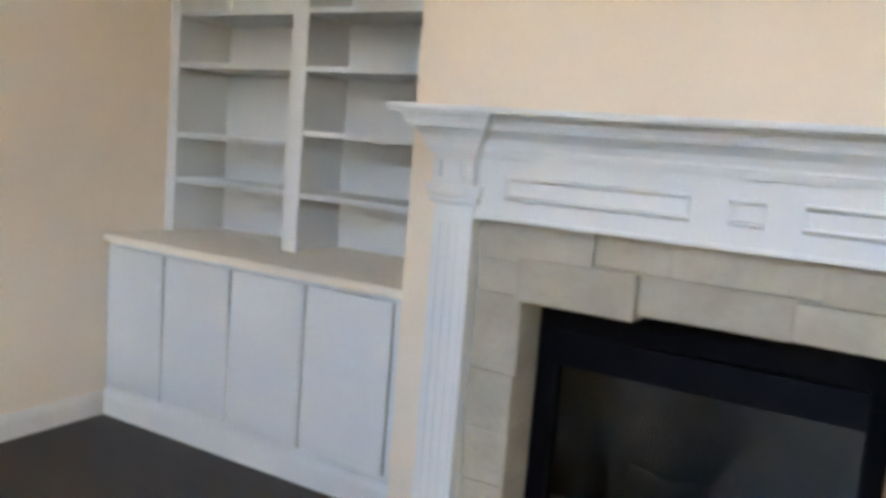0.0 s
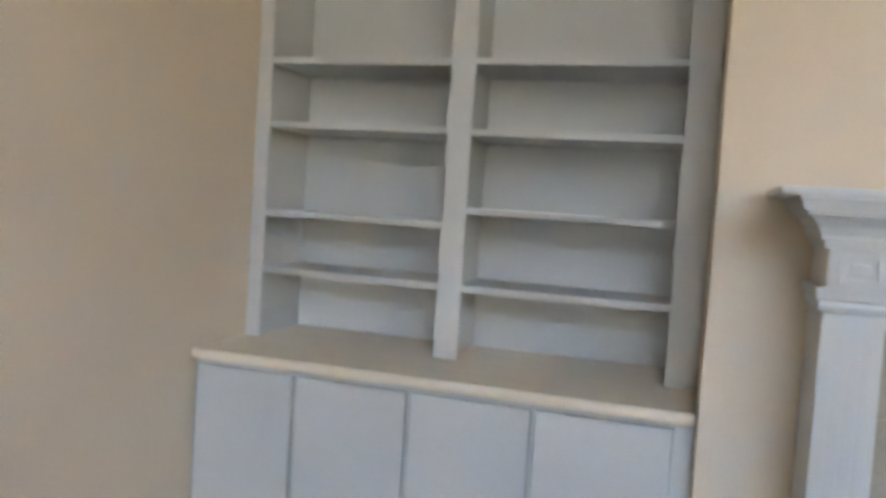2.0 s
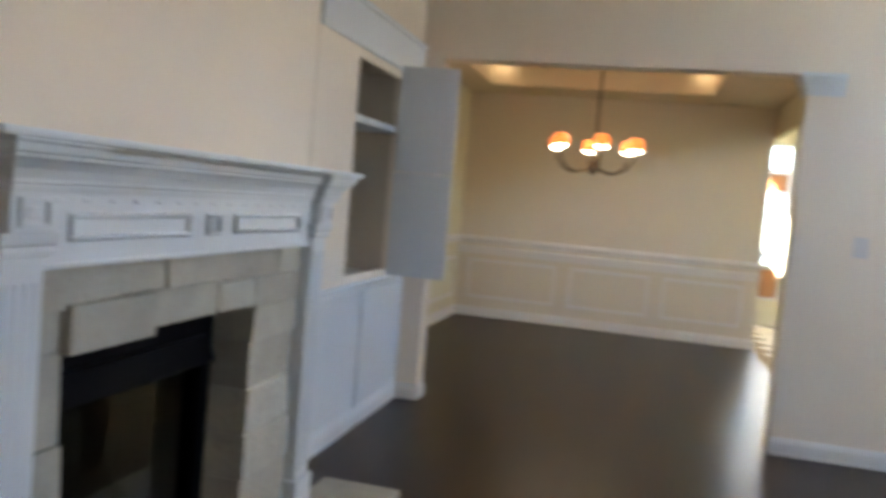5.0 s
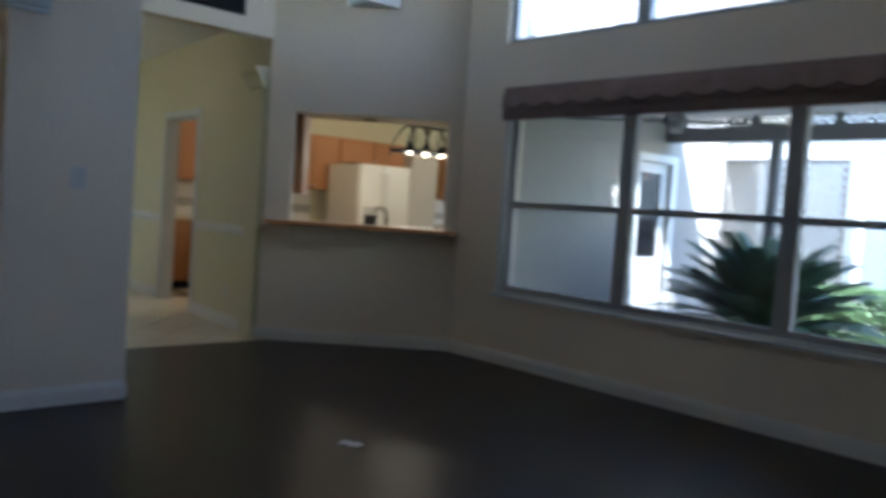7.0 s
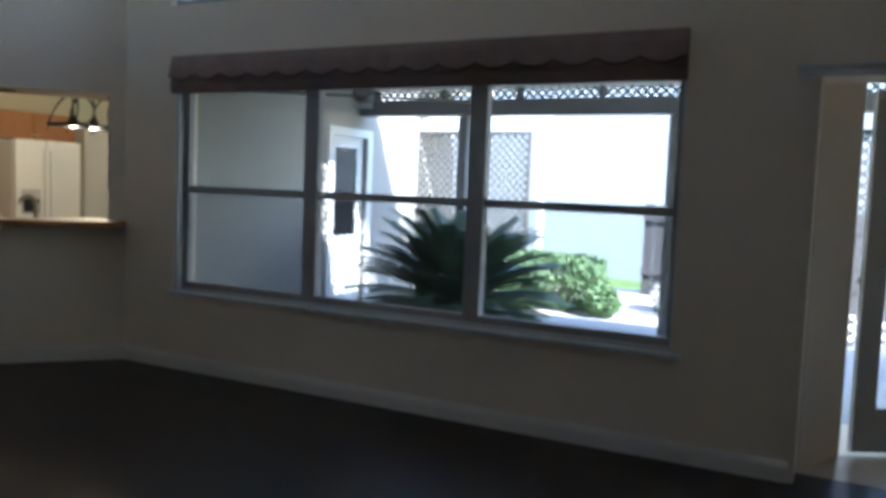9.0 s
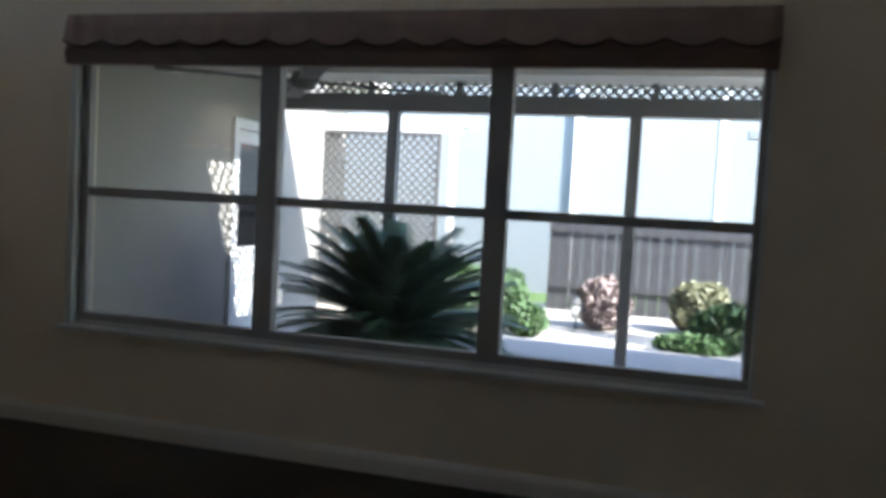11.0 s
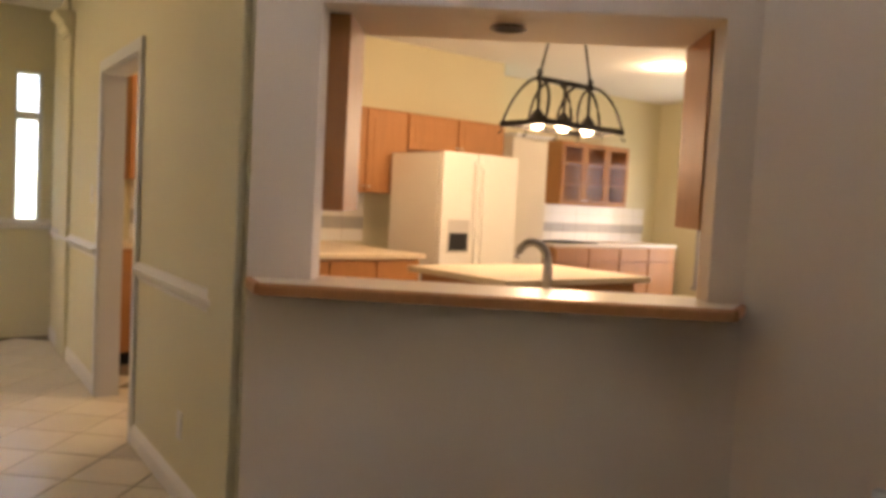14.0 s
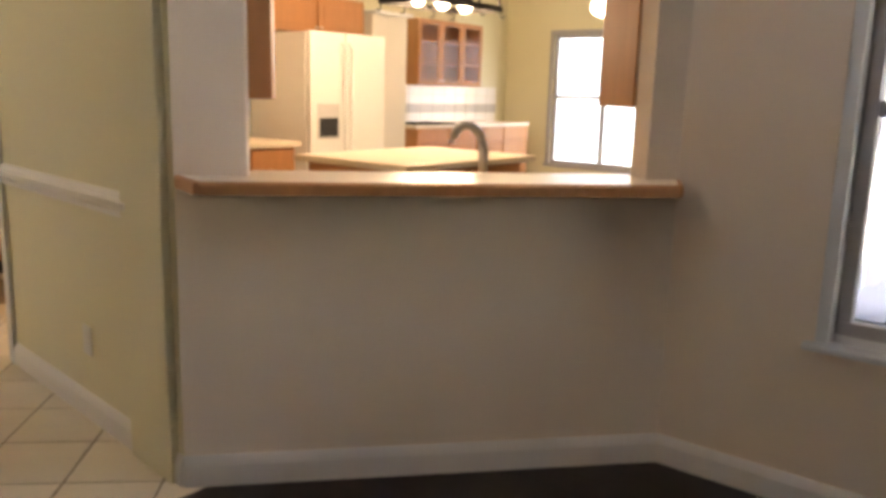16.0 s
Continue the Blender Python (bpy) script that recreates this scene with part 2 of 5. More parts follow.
def lathe(bm, profile, cx=0.0, cy=0.0, sides=20):
    rings = [[bm.verts.new((cx + r * math.cos(k * math.tau / sides), cy + r * math.sin(k * math.tau / sides), z)) for k in range(sides)] for r, z in profile]
    for a, b in zip(rings, rings[1:]):
        for k in range(sides):
            bm.faces.new((a[k], a[(k + 1) % sides], b[(k + 1) % sides], b[k]))
    return bm


def part(name, bm, material, parent=None, label="", smooth=False):
    me = bpy.data.meshes.new(name)
    bmesh.ops.recalc_face_normals(bm, faces=bm.faces)
    bm.to_mesh(me)
    bm.free()
    me.materials.append(material)
    if smooth:
        for p in me.polygons:
            p.use_smooth = True
    ob = new(name, me)
    if parent:
        ob.parent = parent
    if label:
        ob["label"] = label
    return ob


def bx(name, dims, material, parent=None, bevel=0.0, label=""):
    return part(name, box(bmesh.new(), *dims, bevel), material, parent, label)


def thing(name, label, category, m=None, group="", kind=""):
    ob = new(name)
    ob.empty_display_size = 0.1
    if m:
        ob.matrix_world = m
    return tagged(ob, label, category, group, kind)


def frame_along(p, q):
    """A pose at p whose x axis runs to q and whose y axis points to the left of that."""
    return pose(p[0], p[1], 0, 0, 0, math.degrees(math.atan2(q[1] - p[1], q[0] - p[0])))


def wall(name, p, q, z0, z1, thick, material, holes=(), label="painted plaster wall"):
    """A wall from p to q, its thickness to the left; holes are (start, end, bottom, top) along it and go through it."""
    length = math.dist(p, q)
    xs = sorted({0, length, *(v for h in holes for v in h[:2])})
    bm = bmesh.new()
    for a, b in zip(xs, xs[1:]):
        cuts = sorted((h[2], h[3]) for h in holes if h[0] <= a + 1e-6 and h[1] >= b - 1e-6)
        low = z0
        for c0, c1 in cuts:
            if c0 > low + 1e-6:
                box(bm, a, b, 0, thick, low, c0)
            low = c1
        if low < z1 - 1e-6:
            box(bm, a, b, 0, thick, low, z1)
    bmesh.ops.remove_doubles(bm, verts=bm.verts, dist=1e-5)
    seen = {}
    for f in list(bm.faces):
        seen.setdefault(tuple(round(c, 4) for c in f.calc_center_median()), []).append(f)
    inner = [f for fs in seen.values() if len(fs) > 1 for f in fs]
    bmesh.ops.delete(bm, geom=inner, context="FACES")
    ob = part(name, bm, material)
    ob.matrix_world = frame_along(p, q)
    return tagged(ob, label, "wall", kind="structure")


BASE = [(0, 0), (0.016, 0), (0.016, 0.075), (0.011, 0.09), (0.004, 0.105), (0, 0.108)]


def baseboard(p, q, z=0.0, profile=BASE, name="baseboard", label="white painted baseboard"):
    """Trim on the right-hand side of the way from p to q."""
    ob = part(name, prism(bmesh.new(), profile, 0, math.dist(p, q)), BASEPAINT)
    ob.matrix_world = frame_along(p, q) @ Matrix.Translation((0, 0, z))
    return tagged(ob, label, "trim", kind="structure")


# ---- the large structure ----
A, B = (3.50, -5.81), (4.61, -4.53)          # ends of the slanted pass-through wall
HALL_END = (9.6, -5.0)
CEIL_Z = 4.1
tagged(bx("floor", (-4.2, 4.55, -6.0, 1.2, -0.12, 0.0), WOOD_FLOOR), "dark stained wood plank floor", "floor", kind="structure")
tagged(bx("dining_floor", (4.55, 7.4, -2.56, 1.0, -0.12, 0.0), WOOD_FLOOR), "dark stained wood plank floor", "floor", kind="structure")
tagged(bx("tile_bed", (4.55, 10.0, -13.4, -2.56, -0.12, -0.006), GROUT), "grout bed under the floor tiles", "floor", kind="structure")
tagged(bx("kitchen_floor", (4.62, 9.4, -13.4, -5.35, -0.0055, 0.0), TILE), "beige tile floor of the kitchen", "floor", kind="structure")
tagged(bx("ceiling", (-4.4, 4.75, -6.1, 1.3, CEIL_Z, CEIL_Z + 0.12), CEIL), "white painted living room ceiling", "ceiling", kind="structure")
tagged(bx("hall_ceiling", (4.75, 10.0, -5.4, -2.5, 2.8, 2.92), CEIL), "white painted hall ceiling", "ceiling", kind="structure")
tagged(bx("kitchen_ceiling", (3.9, 9.6, -13.4, -5.0, 2.93, 3.05), CEIL), "white painted kitchen ceiling", "ceiling", kind="structure")

wall("wall_west", (-3.75, -6.0), (-2.46, -2.2), 0, CEIL_Z, 0.14, TAN, label="tan painted living room wall")
wall("wall_left", (-2.46, -2.2), (-2.46, 1.08), 0, CEIL_Z, 0.14, TAN, label="tan painted living room wall")
baseboard((-3.75, -6.0), (-2.46, -2.2))
baseboard((-2.46, -2.2), (-2.46, 0.262))
wall("wall_niche_back", (-2.60, 0.94), (-0.87, 0.94), 0, CEIL_Z, 0.14, TAN)
CHY, BIX = 0.225, 1.42     # face of the chimney breast, and where the built-in begins
# chimney breast with the fire opening through its front
wall("wall_chimney", (-0.87, CHY), (BIX, CHY), 0, CEIL_Z, 0.12, TAN, [(0.52, 1.48, 0, 0.90)], "warm tan chimney breast wall")
wall("wall_chimney_side", (-0.87, 0.94), (-0.87, CHY + 0.12), 0, CEIL_Z, 0.12, TAN)
wall("wall_rear", (-0.75, 1.20), (3.25, 1.20), 0, CEIL_Z, 0.1, TAN)
wall("wall_rear_end", (3.25, 1.30), (3.25, 0.61), 0, CEIL_Z, 0.1, TAN)
wall("wall_over_builtin", (BIX, CHY), (3.09, CHY), 2.30, CEIL_Z, 0.12, TAN)
# dining opening, its nib and the column
wall("wall_dining", (3.09, 0.50), (3.09, -2.82), 0, CEIL_Z, 0.16, TAN, [(0.42, 2.63, 0, 2.26)], "greyish white wall with the wide dining opening")
baseboard((3.09, -2.13), (3.09, -2.82))
baseboard((3.09, -2.82), (3.27, -2.82))
baseboard((3.09, CHY), (3.09, 0.08))
baseboard((3.09, 0.08), (3.25, 0.08))
wall("wall_column_side", (3.25, -2.82), (3.6, -2.82), 0, CEIL_Z, 0.1, YELLOW, label="yellow painted hall wall")
wall("wall_hall_header", (4.60, -2.55), (4.60, -4.60), 2.60, CEIL_Z, 0.15, TAN, label="painted header beam over the hall")
# slanted wall with the kitchen pass-through: its thickness lies on the kitchen side
LEN_AB = math.dist(A, B)
PASS = frame_along(B, A)   # x from B to A, y to the kitchen
wall("wall_pass", B, A, 0, CEIL_Z, 0.14, TAN, [(LEN_AB - 1.47, LEN_AB - 0.12, 1.02, 2.0)], "tan slanted wall with a kitchen pass-through")
baseboard(B, A)
# hall wall, with the kitchen doorway
wall("wall_hall", HALL_END, (B[0], B[1]), 0, 2.95, 0.13, YELLOW, [(2.31, 3.32, 0, 2.04)], "yellow painted hall wall")
HALL_LEN = math.dist(HALL_END, B)


def hall_at(s):
    """A point on the hall wall, s metres from its living room end."""
    k = s / HALL_LEN
    return (B[0] + (HALL_END[0] - B[0]) * k, B[1] + (HALL_END[1] - B[1]) * k)


RAIL = [(0, 0), (0.012, 0), (0.012, 0.02), (0.030, 0.035), (0.034, 0.06), (0.018, 0.07), (0.012, 0.085), (0, 0.09)]
baseboard(hall_at(1.63), hall_at(0.0))
baseboard(hall_at(4.9), hall_at(2.79))
for a, b in ((1.63, 0.30), (4.9, 2.79)):
    baseboard(hall_at(a), hall_at(b), 0.87, RAIL, "chair_rail", "white moulded chair rail")
# window wall: main window, transom above, patio doorway
WY = -5.81
wall("wall_window", (-3.75, WY), (A[0] + 0.02, WY), 0, CEIL_Z, -0.22, TAN,
     [(1.15, 2.52, 0, 2.0), (3.15, 6.75, 0.54, 2.12), (3.15, 6.80, 2.63, 3.80)], "tan window wall")
baseboard((A[0], WY), (-1.2, WY))
# dining room
DX, DY0, DY1 = 7.25, 0.82, -2.55
wall("wall_dining_far", (DX, DY0), (DX, DY1), 0, 2.9, 0.14, mat("dining_beige_paint", (0.60, 0.53, 0.40), 0.75, vary=0.03, bump=0.1, fine=140), label="beige dining room wall")
wall("wall_dining_left", (3.25, DY0), (DX + 0.14, DY0), 0, 2.9, 0.14, YELLOW, label="yellow dining room wall")
wall("wall_dining_side", (DX + 0.14, DY1), (3.25, DY1), 2.30, 2.9, 0.06, YELLOW, label="header between dining room and hall")
for z in (0.86, 0.74):
    baseboard((DX, DY0), (DX, DY1), z, RAIL if z > 0.8 else BASE[:4] + [(0, 0.095)], "chair_rail", "white moulded chair rail")
baseboard((DX, DY0), (DX, DY1))
baseboard((3.25, DY0), (DX, DY0))
baseboard((3.25, DY0), (DX, DY0), 0.86, RAIL, "chair_rail", "white moulded chair rail")


def picture_moulding(p, q, z0, z1):
    """A rectangle of thin moulding on the right of the way p to q."""
    bm = bmesh.new()
    n = math.dist(p, q)
    ring(bm, 0, n, z0, z1, 0.03, -0.018, 0)
    ob = part("panel_moulding", bm, BASEPAINT)
    ob.matrix_world = frame_along(p, q)
    return tagged(ob, "white rectangular wainscot moulding on the wall", "moulding", "wainscot frames", "structure")


for y0, y1 in ((0.68, -0.35), (-0.50, -1.40), (-1.55, -2.40)):
    picture_moulding((DX, y0), (DX, y1), 0.22, 0.68)
for x0, x1 in ((3.5, 4.6), (4.75, 5.85), (6.0, 7.1)):
    picture_moulding((x0, DY0), (x1, DY0), 0.24, 0.70)
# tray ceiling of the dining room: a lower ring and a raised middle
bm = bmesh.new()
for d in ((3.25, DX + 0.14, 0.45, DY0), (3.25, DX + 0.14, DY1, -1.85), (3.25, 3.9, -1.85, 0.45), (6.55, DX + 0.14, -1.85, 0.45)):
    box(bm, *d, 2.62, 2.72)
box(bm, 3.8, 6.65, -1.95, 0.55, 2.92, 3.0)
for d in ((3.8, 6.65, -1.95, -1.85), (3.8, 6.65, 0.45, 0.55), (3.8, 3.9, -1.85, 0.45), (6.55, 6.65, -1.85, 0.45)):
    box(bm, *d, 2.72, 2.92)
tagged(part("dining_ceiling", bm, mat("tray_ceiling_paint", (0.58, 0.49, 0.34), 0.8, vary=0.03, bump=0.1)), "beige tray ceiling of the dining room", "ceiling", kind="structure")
# entry and the outer walls that close the place
wall("wall_entry", (9.6, -2.0), (9.6, -5.3), 0, 2.95, 0.14, YELLOW, [(0.84, 1.14, 0.35, 2.46), (2.70, 2.92, 0.97, 2.28)], "pale entry wall")
baseboard((9.6, -2.0), (9.6, -5.3), 0.93, RAIL, "chair_rail", "white moulded chair rail")
wall("wall_entry_side", (DX + 0.14, -2.0), (9.6, -2.0), 0, 2.95, 0.14, YELLOW)
wall("wall_entry_return", (DX + 0.14, DY1), (DX + 0.14, -2.0), 0, 2.95, 0.02, YELLOW)
# kitchen
KX, KX1, KY = 9.35, 8.75, -13.1
wall("wall_kitchen_far", (KX, -9.30), (KX, KY), 0, 2.95, 0.14, YELLOW, label="yellow kitchen wall")
wall("wall_kitchen_near", (KX1, -4.9), (KX1, -9.44), 0, 2.95, 0.14, YELLOW, label="yellow kitchen wall")
wall("wall_kitchen_end", (KX, KY), (4.5, KY), 0, 2.95, 0.14, YELLOW, [(0.82, 2.4, 0.35, 2.15)], "yellow kitchen wall with a window")
PX = 3.56
wall("wall_patio_side", (PX, -6.04), (PX, -10.40), -0.2, 3.3, 0.12, STUCCO, [(2.50, 3.16, 0.05, 1.93)], "grey stucco house wall beside the patio")
wall("wall_house_jog", (PX, -10.40), (4.5, -10.40), -0.2, 3.3, 0.12, STUCCO)
wall("wall_house_back", (4.5, -10.40), (4.5, KY - 0.14), -0.2, 3.3, 0.12, STUCCO)
# crown of the hall end: pilaster capitals
CAP = [(0, 0), (0.02, 0), (0.025, 0.03), (0.05, 0.06), (0.06, 0.10), (0.10, 0.13), (0.11, 0.17), (0, 0.17)]


def pilaster(m, width, height, label):
    t = thing("pilaster", label, "pilaster", m, kind="structure")
    bx("shaft", (0, width, -0.03, 0, 0, height), YELLOW, t, 0.004)
    bm = prism(bmesh.new(), CAP, -0.03, width + 0.03)
    part("capital", bm, YELLOW, t).matrix_basis = Matrix.Translation((0, -0.03, height - 0.17))
    return t


pilaster(frame_along(hall_at(0.34), hall_at(0)), 0.30, 2.36, "yellow wall pilaster with a stepped capital at the hall corner")
pilaster(frame_along(hall_at(4.2), hall_at(0)), 0.26, 2.62, "pale pilaster with a stepped capital in the hall")

# ---- living room: bookcase ----
def shaker_door(name, x0, x1, z0, z1, y, parent, material=WHITE, rail=0.055):
    """A flat frame-and-panel door whose face looks to -y."""
    bm = box(bmesh.new(), x0, x1, y - 0.02, y, z0, z1)
    face = min(bm.faces, key=lambda f: f.calc_center_median().y)
    bmesh.ops.inset_individual(bm, faces=[face], thickness=rail, depth=0)
    bmesh.ops.inset_individual(bm, faces=[face], thickness=0.003, depth=-0.007)
    return part(name, bm, material, parent)


BX0, BX1, CF, BF, BB = -2.456, -0.874, 0.285, 0.58, 0.92   # sides, door plane, stile plane and back of the built-in
cab = thing("base_cabinet", "white painted built-in base cabinet with four flat doors", "cabinet")
bx("carcass", (BX0, BX1, CF + 0.002, BB, 0.0, 0.785), WHITE, cab)
for x0, x1 in ((-2.445, -2.093), (-2.081, -1.710), (-1.698, -1.327), (-1.315, -0.93)):
    shaker_door("door", x0, x1, 0.135, 0.768, CF, cab)
part("base_moulding", prism(bmesh.new(), [(0, 0), (0.022, 0), (0.022, 0.085), (0.012, 0.11), (0, 0.12)], BX0, BX1), WHITE, cab).matrix_basis = Matrix.Translation((0, CF, 0))
top = thing("countertop", "cream countertop on the white base cabinet", "countertop")
bx("slab", (BX0, BX1 - 0.002, CF - 0.012, BB, 0.7855, 0.8195), CREAM, top, 0.002)
part("front_edge", prism(bmesh.new(), [(0, 0.786), (0.016, 0.786), (0.022, 0.792), (0.024, 0.803), (0.022, 0.814), (0.016, 0.820), (0, 0.820)], BX0, BX1 - 0.002), CREAM, top).matrix_basis = Matrix.Translation((0, CF - 0.0125, 0))
bc = thing("bookcase", "tall white built-in bookcase with empty shelves", "bookcase", pose(0, 0, 0.82))
TOPZ = 1.95
for x0, x1 in ((BX0, -2.40), (-1.732, -1.648), (-0.972, BX1)):
    bx("stile", (x0, x1, BF, BF + 0.025, 0, TOPZ), WHITE, bc, 0.002)
for x0, x1 in ((-2.43, -2.412), (-1.70, -1.68), (-0.955, -0.935)):
    bx("side_panel", (x0, x1, BF + 0.026, BB - 0.015, 0, TOPZ), WHITE, bc)
bx("back_panel", (BX0, BX1, BB - 0.014, BB, 0, TOPZ), WHITE, bc)
bx("top_board", (BX0, BX1, BF, BB, TOPZ, TOPZ + 0.1), WHITE, bc, 0.003)
for x0, x1, heights in ((-2.411, -1.701, (1.074, 1.282, 1.600, 1.828)), (-1.679, -0.956, (1.073, 1.334, 1.597, 1.832))):
    for z in heights:
        bx("shelf", (x0, x1, BF + 0.008, BB - 0.015, z - 0.82 - 0.022, z - 0.82), WHITE, bc, 0.002)

# ---- living room: fireplace ----
def sweep(bm, path, profile):
    """A moulding of (depth, height) carried along a way in plan, mitred at its corners; depth goes to the right of the way."""
    path = [Vector((*q, 0)) for q in path]
    rows = []
    for k, q in enumerate(path):
        u = (q - path[k - 1]).normalized() if k else (path[1] - q).normalized()
        v = (path[k + 1] - q).normalized() if k < len(path) - 1 else u
        n0, n1 = Vector((u.y, -u.x, 0)), Vector((v.y, -v.x, 0))
        m = (n0 + n1) / (1 + n0.dot(n1))
        rows.append([bm.verts.new(q + m * d + Vector((0, 0, z))) for d, z in profile])
    n = len(profile)
    for a, b in zip(rows, rows[1:]):
        for k in range(n):
            bm.faces.new((a[k], a[(k + 1) % n], b[(k + 1) % n], b[k]))
    bm.faces.new(rows[0][::-1])
    bm.faces.new(rows[-1])
    return bm


MB = CHY - 0.002     # back of the mantel, on the chimney breast
LEGS = ((-0.630, -0.500), (0.970, 1.100))
OX0, OX1, OZ = -0.352, 0.605, 0.912        # opening in the stone
mantel = thing("fireplace_mantel", "white painted wooden fireplace mantel with panelled frieze", "mantel")
for x0, x1 in LEGS:
    leg = bx("leg", (x0, x1, -0.012, MB, 0.16, 1.16), WHITE, mantel, 0.003)
    for k in range(4):
        xf = x0 + 0.022 + k * (x1 - x0 - 0.044) / 3
        bx("flute_bead", (xf - 0.006, xf + 0.006, -0.016, -0.0125, 0.20, 1.10), WHITE, leg, 0.0015)
    bx("plinth", (x0 - 0.012, x1 + 0.012, -0.028, MB, 0.0, 0.16), WHITE, mantel, 0.005)
    bx("leg_block", (x0 - 0.001, x1 + 0.001, -0.034, MB, 1.212, 1.30), WHITE, mantel, 0.003)
    part("necking", sweep(bmesh.new(), [(x0, MB), (x0, -0.014), (x1, -0.014), (x1, MB)],
                          [(0, 1.155), (0.010, 1.158), (0.013, 1.170), (0.010, 1.180), (0.017, 1.186), (0.020, 1.200), (0.022, 1.212), (0, 1.212)]), WHITE, mantel)
    bm = bmesh.new()
    cx = (x0 + x1) / 2
    ring(bm, cx - 0.044, cx + 0.044, 1.224, 1.288, 0.008, -0.044, -0.031)
    box(bm, cx - 0.02, cx + 0.02, -0.039, -0.031, 1.243, 1.269, 0.003)
    part("square_moulding", bm, WHITE, mantel)
bx("frieze", (LEGS[0][1], LEGS[1][0], 0.004, MB, 1.125, 1.30), WHITE, mantel)
for x0, x1 in ((-0.41, 0.095), (0.19, 0.27), (0.357, 0.862)):
    bm = bmesh.new()
    for zb in (1.182, 1.236):
        prism(bm, [(-0.009, zb), (-0.004, zb), (0.010, zb + 0.008), (0.010, zb + 0.012), (-0.004, zb + 0.016), (-0.009, zb + 0.016)], x0, x1)
    for xa, xb in ((x0, x0 + 0.014), (x1 - 0.014, x1)):
        box(bm, xa, xb, -0.009, 0.008, 1.198, 1.236)
    part("frieze_panel", bm, WHITE, mantel)
for k in range(15):
    xd = LEGS[0][1] + 0.06 + k * 0.0965
    bx("dentil", (xd - 0.016, xd + 0.016, -0.001, 0.008, 1.276, 1.284), WHITE, mantel, 0.001)
bx("frieze_edge", (LEGS[0][1], LEGS[1][0], -0.004, 0.008, 1.123, 1.136), WHITE, mantel, 0.002)
(a0, a1), (b0, b1) = LEGS
WAY = [(a0, MB), (a0, -0.034), (a1, -0.034), (a1, 0.004), (b0, 0.004), (b0, -0.034), (b1, -0.034), (b1, MB)]
CROWN = [(0, 0), (0.010, 0), (0.013, 0.012), (0.013, 0.018), (0.022, 0.021), (0.022, 0.030), (0.030, 0.050), (0.046, 0.068), (0.058, 0.074), (0.058, 0.082), (0.068, 0.085), (0.072, 0.102), (0.078, 0.108), (0.078, 0.114), (0, 0.114)]
part("crown", sweep(bmesh.new(), WAY, [(d, z + 1.298) for d, z in CROWN]), WHITE, mantel)
bx("crown_core", (LEGS[0][0] + 0.002, LEGS[1][1] - 0.002, 0.006, MB, 1.3005, 1.4105), WHITE, mantel)
bx("shelf", (-0.75, 1.22, -0.12, MB, 1.411, 1.43), WHITE, mantel, 0.007)

# stone facing: single blocks laid round the opening
rng = random.Random(5)
facing = thing("stone_surround", "beige split limestone facing round the firebox", "fireplace surround", kind="structure")
SX0, SX1, SY = LEGS[0][1], LEGS[1][0], CHY - 0.003
bx("mortar_bed", (SX0, OX0 - 0.006, 0.052, SY, 0.0, 1.124), MORTAR, facing)
bx("mortar_bed", (OX1 + 0.006, SX1, 0.052, SY, 0.0, 1.124), MORTAR, facing)
bx("mortar_bed", (OX0 - 0.006, OX1 + 0.006, 0.052, SY, 0.93, 1.124), MORTAR, facing)


def stone(x0, x1, z0, z1, y0=0.04, y1=SY - 0.004):
    bm = box(bmesh.new(), x0 + 0.0015, x1 - 0.0015, y0 + rng.uniform(-0.009, 0.006), y1, z0 + 0.0015, z1 - 0.0015, 0.005)
    for v in bm.verts:
        if v.co.y < 0.15:
            n = noise.noise_vector(v.co * 9)
            v.co += Vector((n.x * 0.004, n.y * 0.010, n.z * 0.006))
    return part("stone", bm, STONE, facing)


for x0, x1 in ((SX0, OX0), (OX1, SX1)):
    z = 0.0
    while z < 0.86:
        h = min(rng.choice((0.12, 0.17, 0.22, 0.27)), OZ - z)
        if OZ - z - h < 0.07:
            h = OZ - z
        stone(x0, x1, z, z + h)
        z += h
stone(SX0, OX0 - 0.01, OZ, 1.01)
stone(OX0 - 0.01, -0.02, OZ - 0.012, 1.03, 0.020)
stone(-0.02, 0.36, OZ + 0.004, 1.03)
stone(0.36, OX1, OZ + 0.008, 1.02)
stone(OX1, SX1, OZ, 1.02)
x = SX0
while x < SX1 - 0.02:
    w = min(rng.uniform(0.16, 0.38), SX1 - x)
    if SX1 - x - w < 0.1:
        w = SX1 - x
    stone(x, x + w, 1.01 if x < OX0 else (1.03 if x < 0.36 else 1.02), 1.124)
    x += w
hearth = tagged(bx("hearth", (-0.72, 1.42, -0.34, 0.03, 0.0, 0.028), STONE, None, 0.006), "flat beige limestone hearth slab on the floor", "hearth", kind="structure")

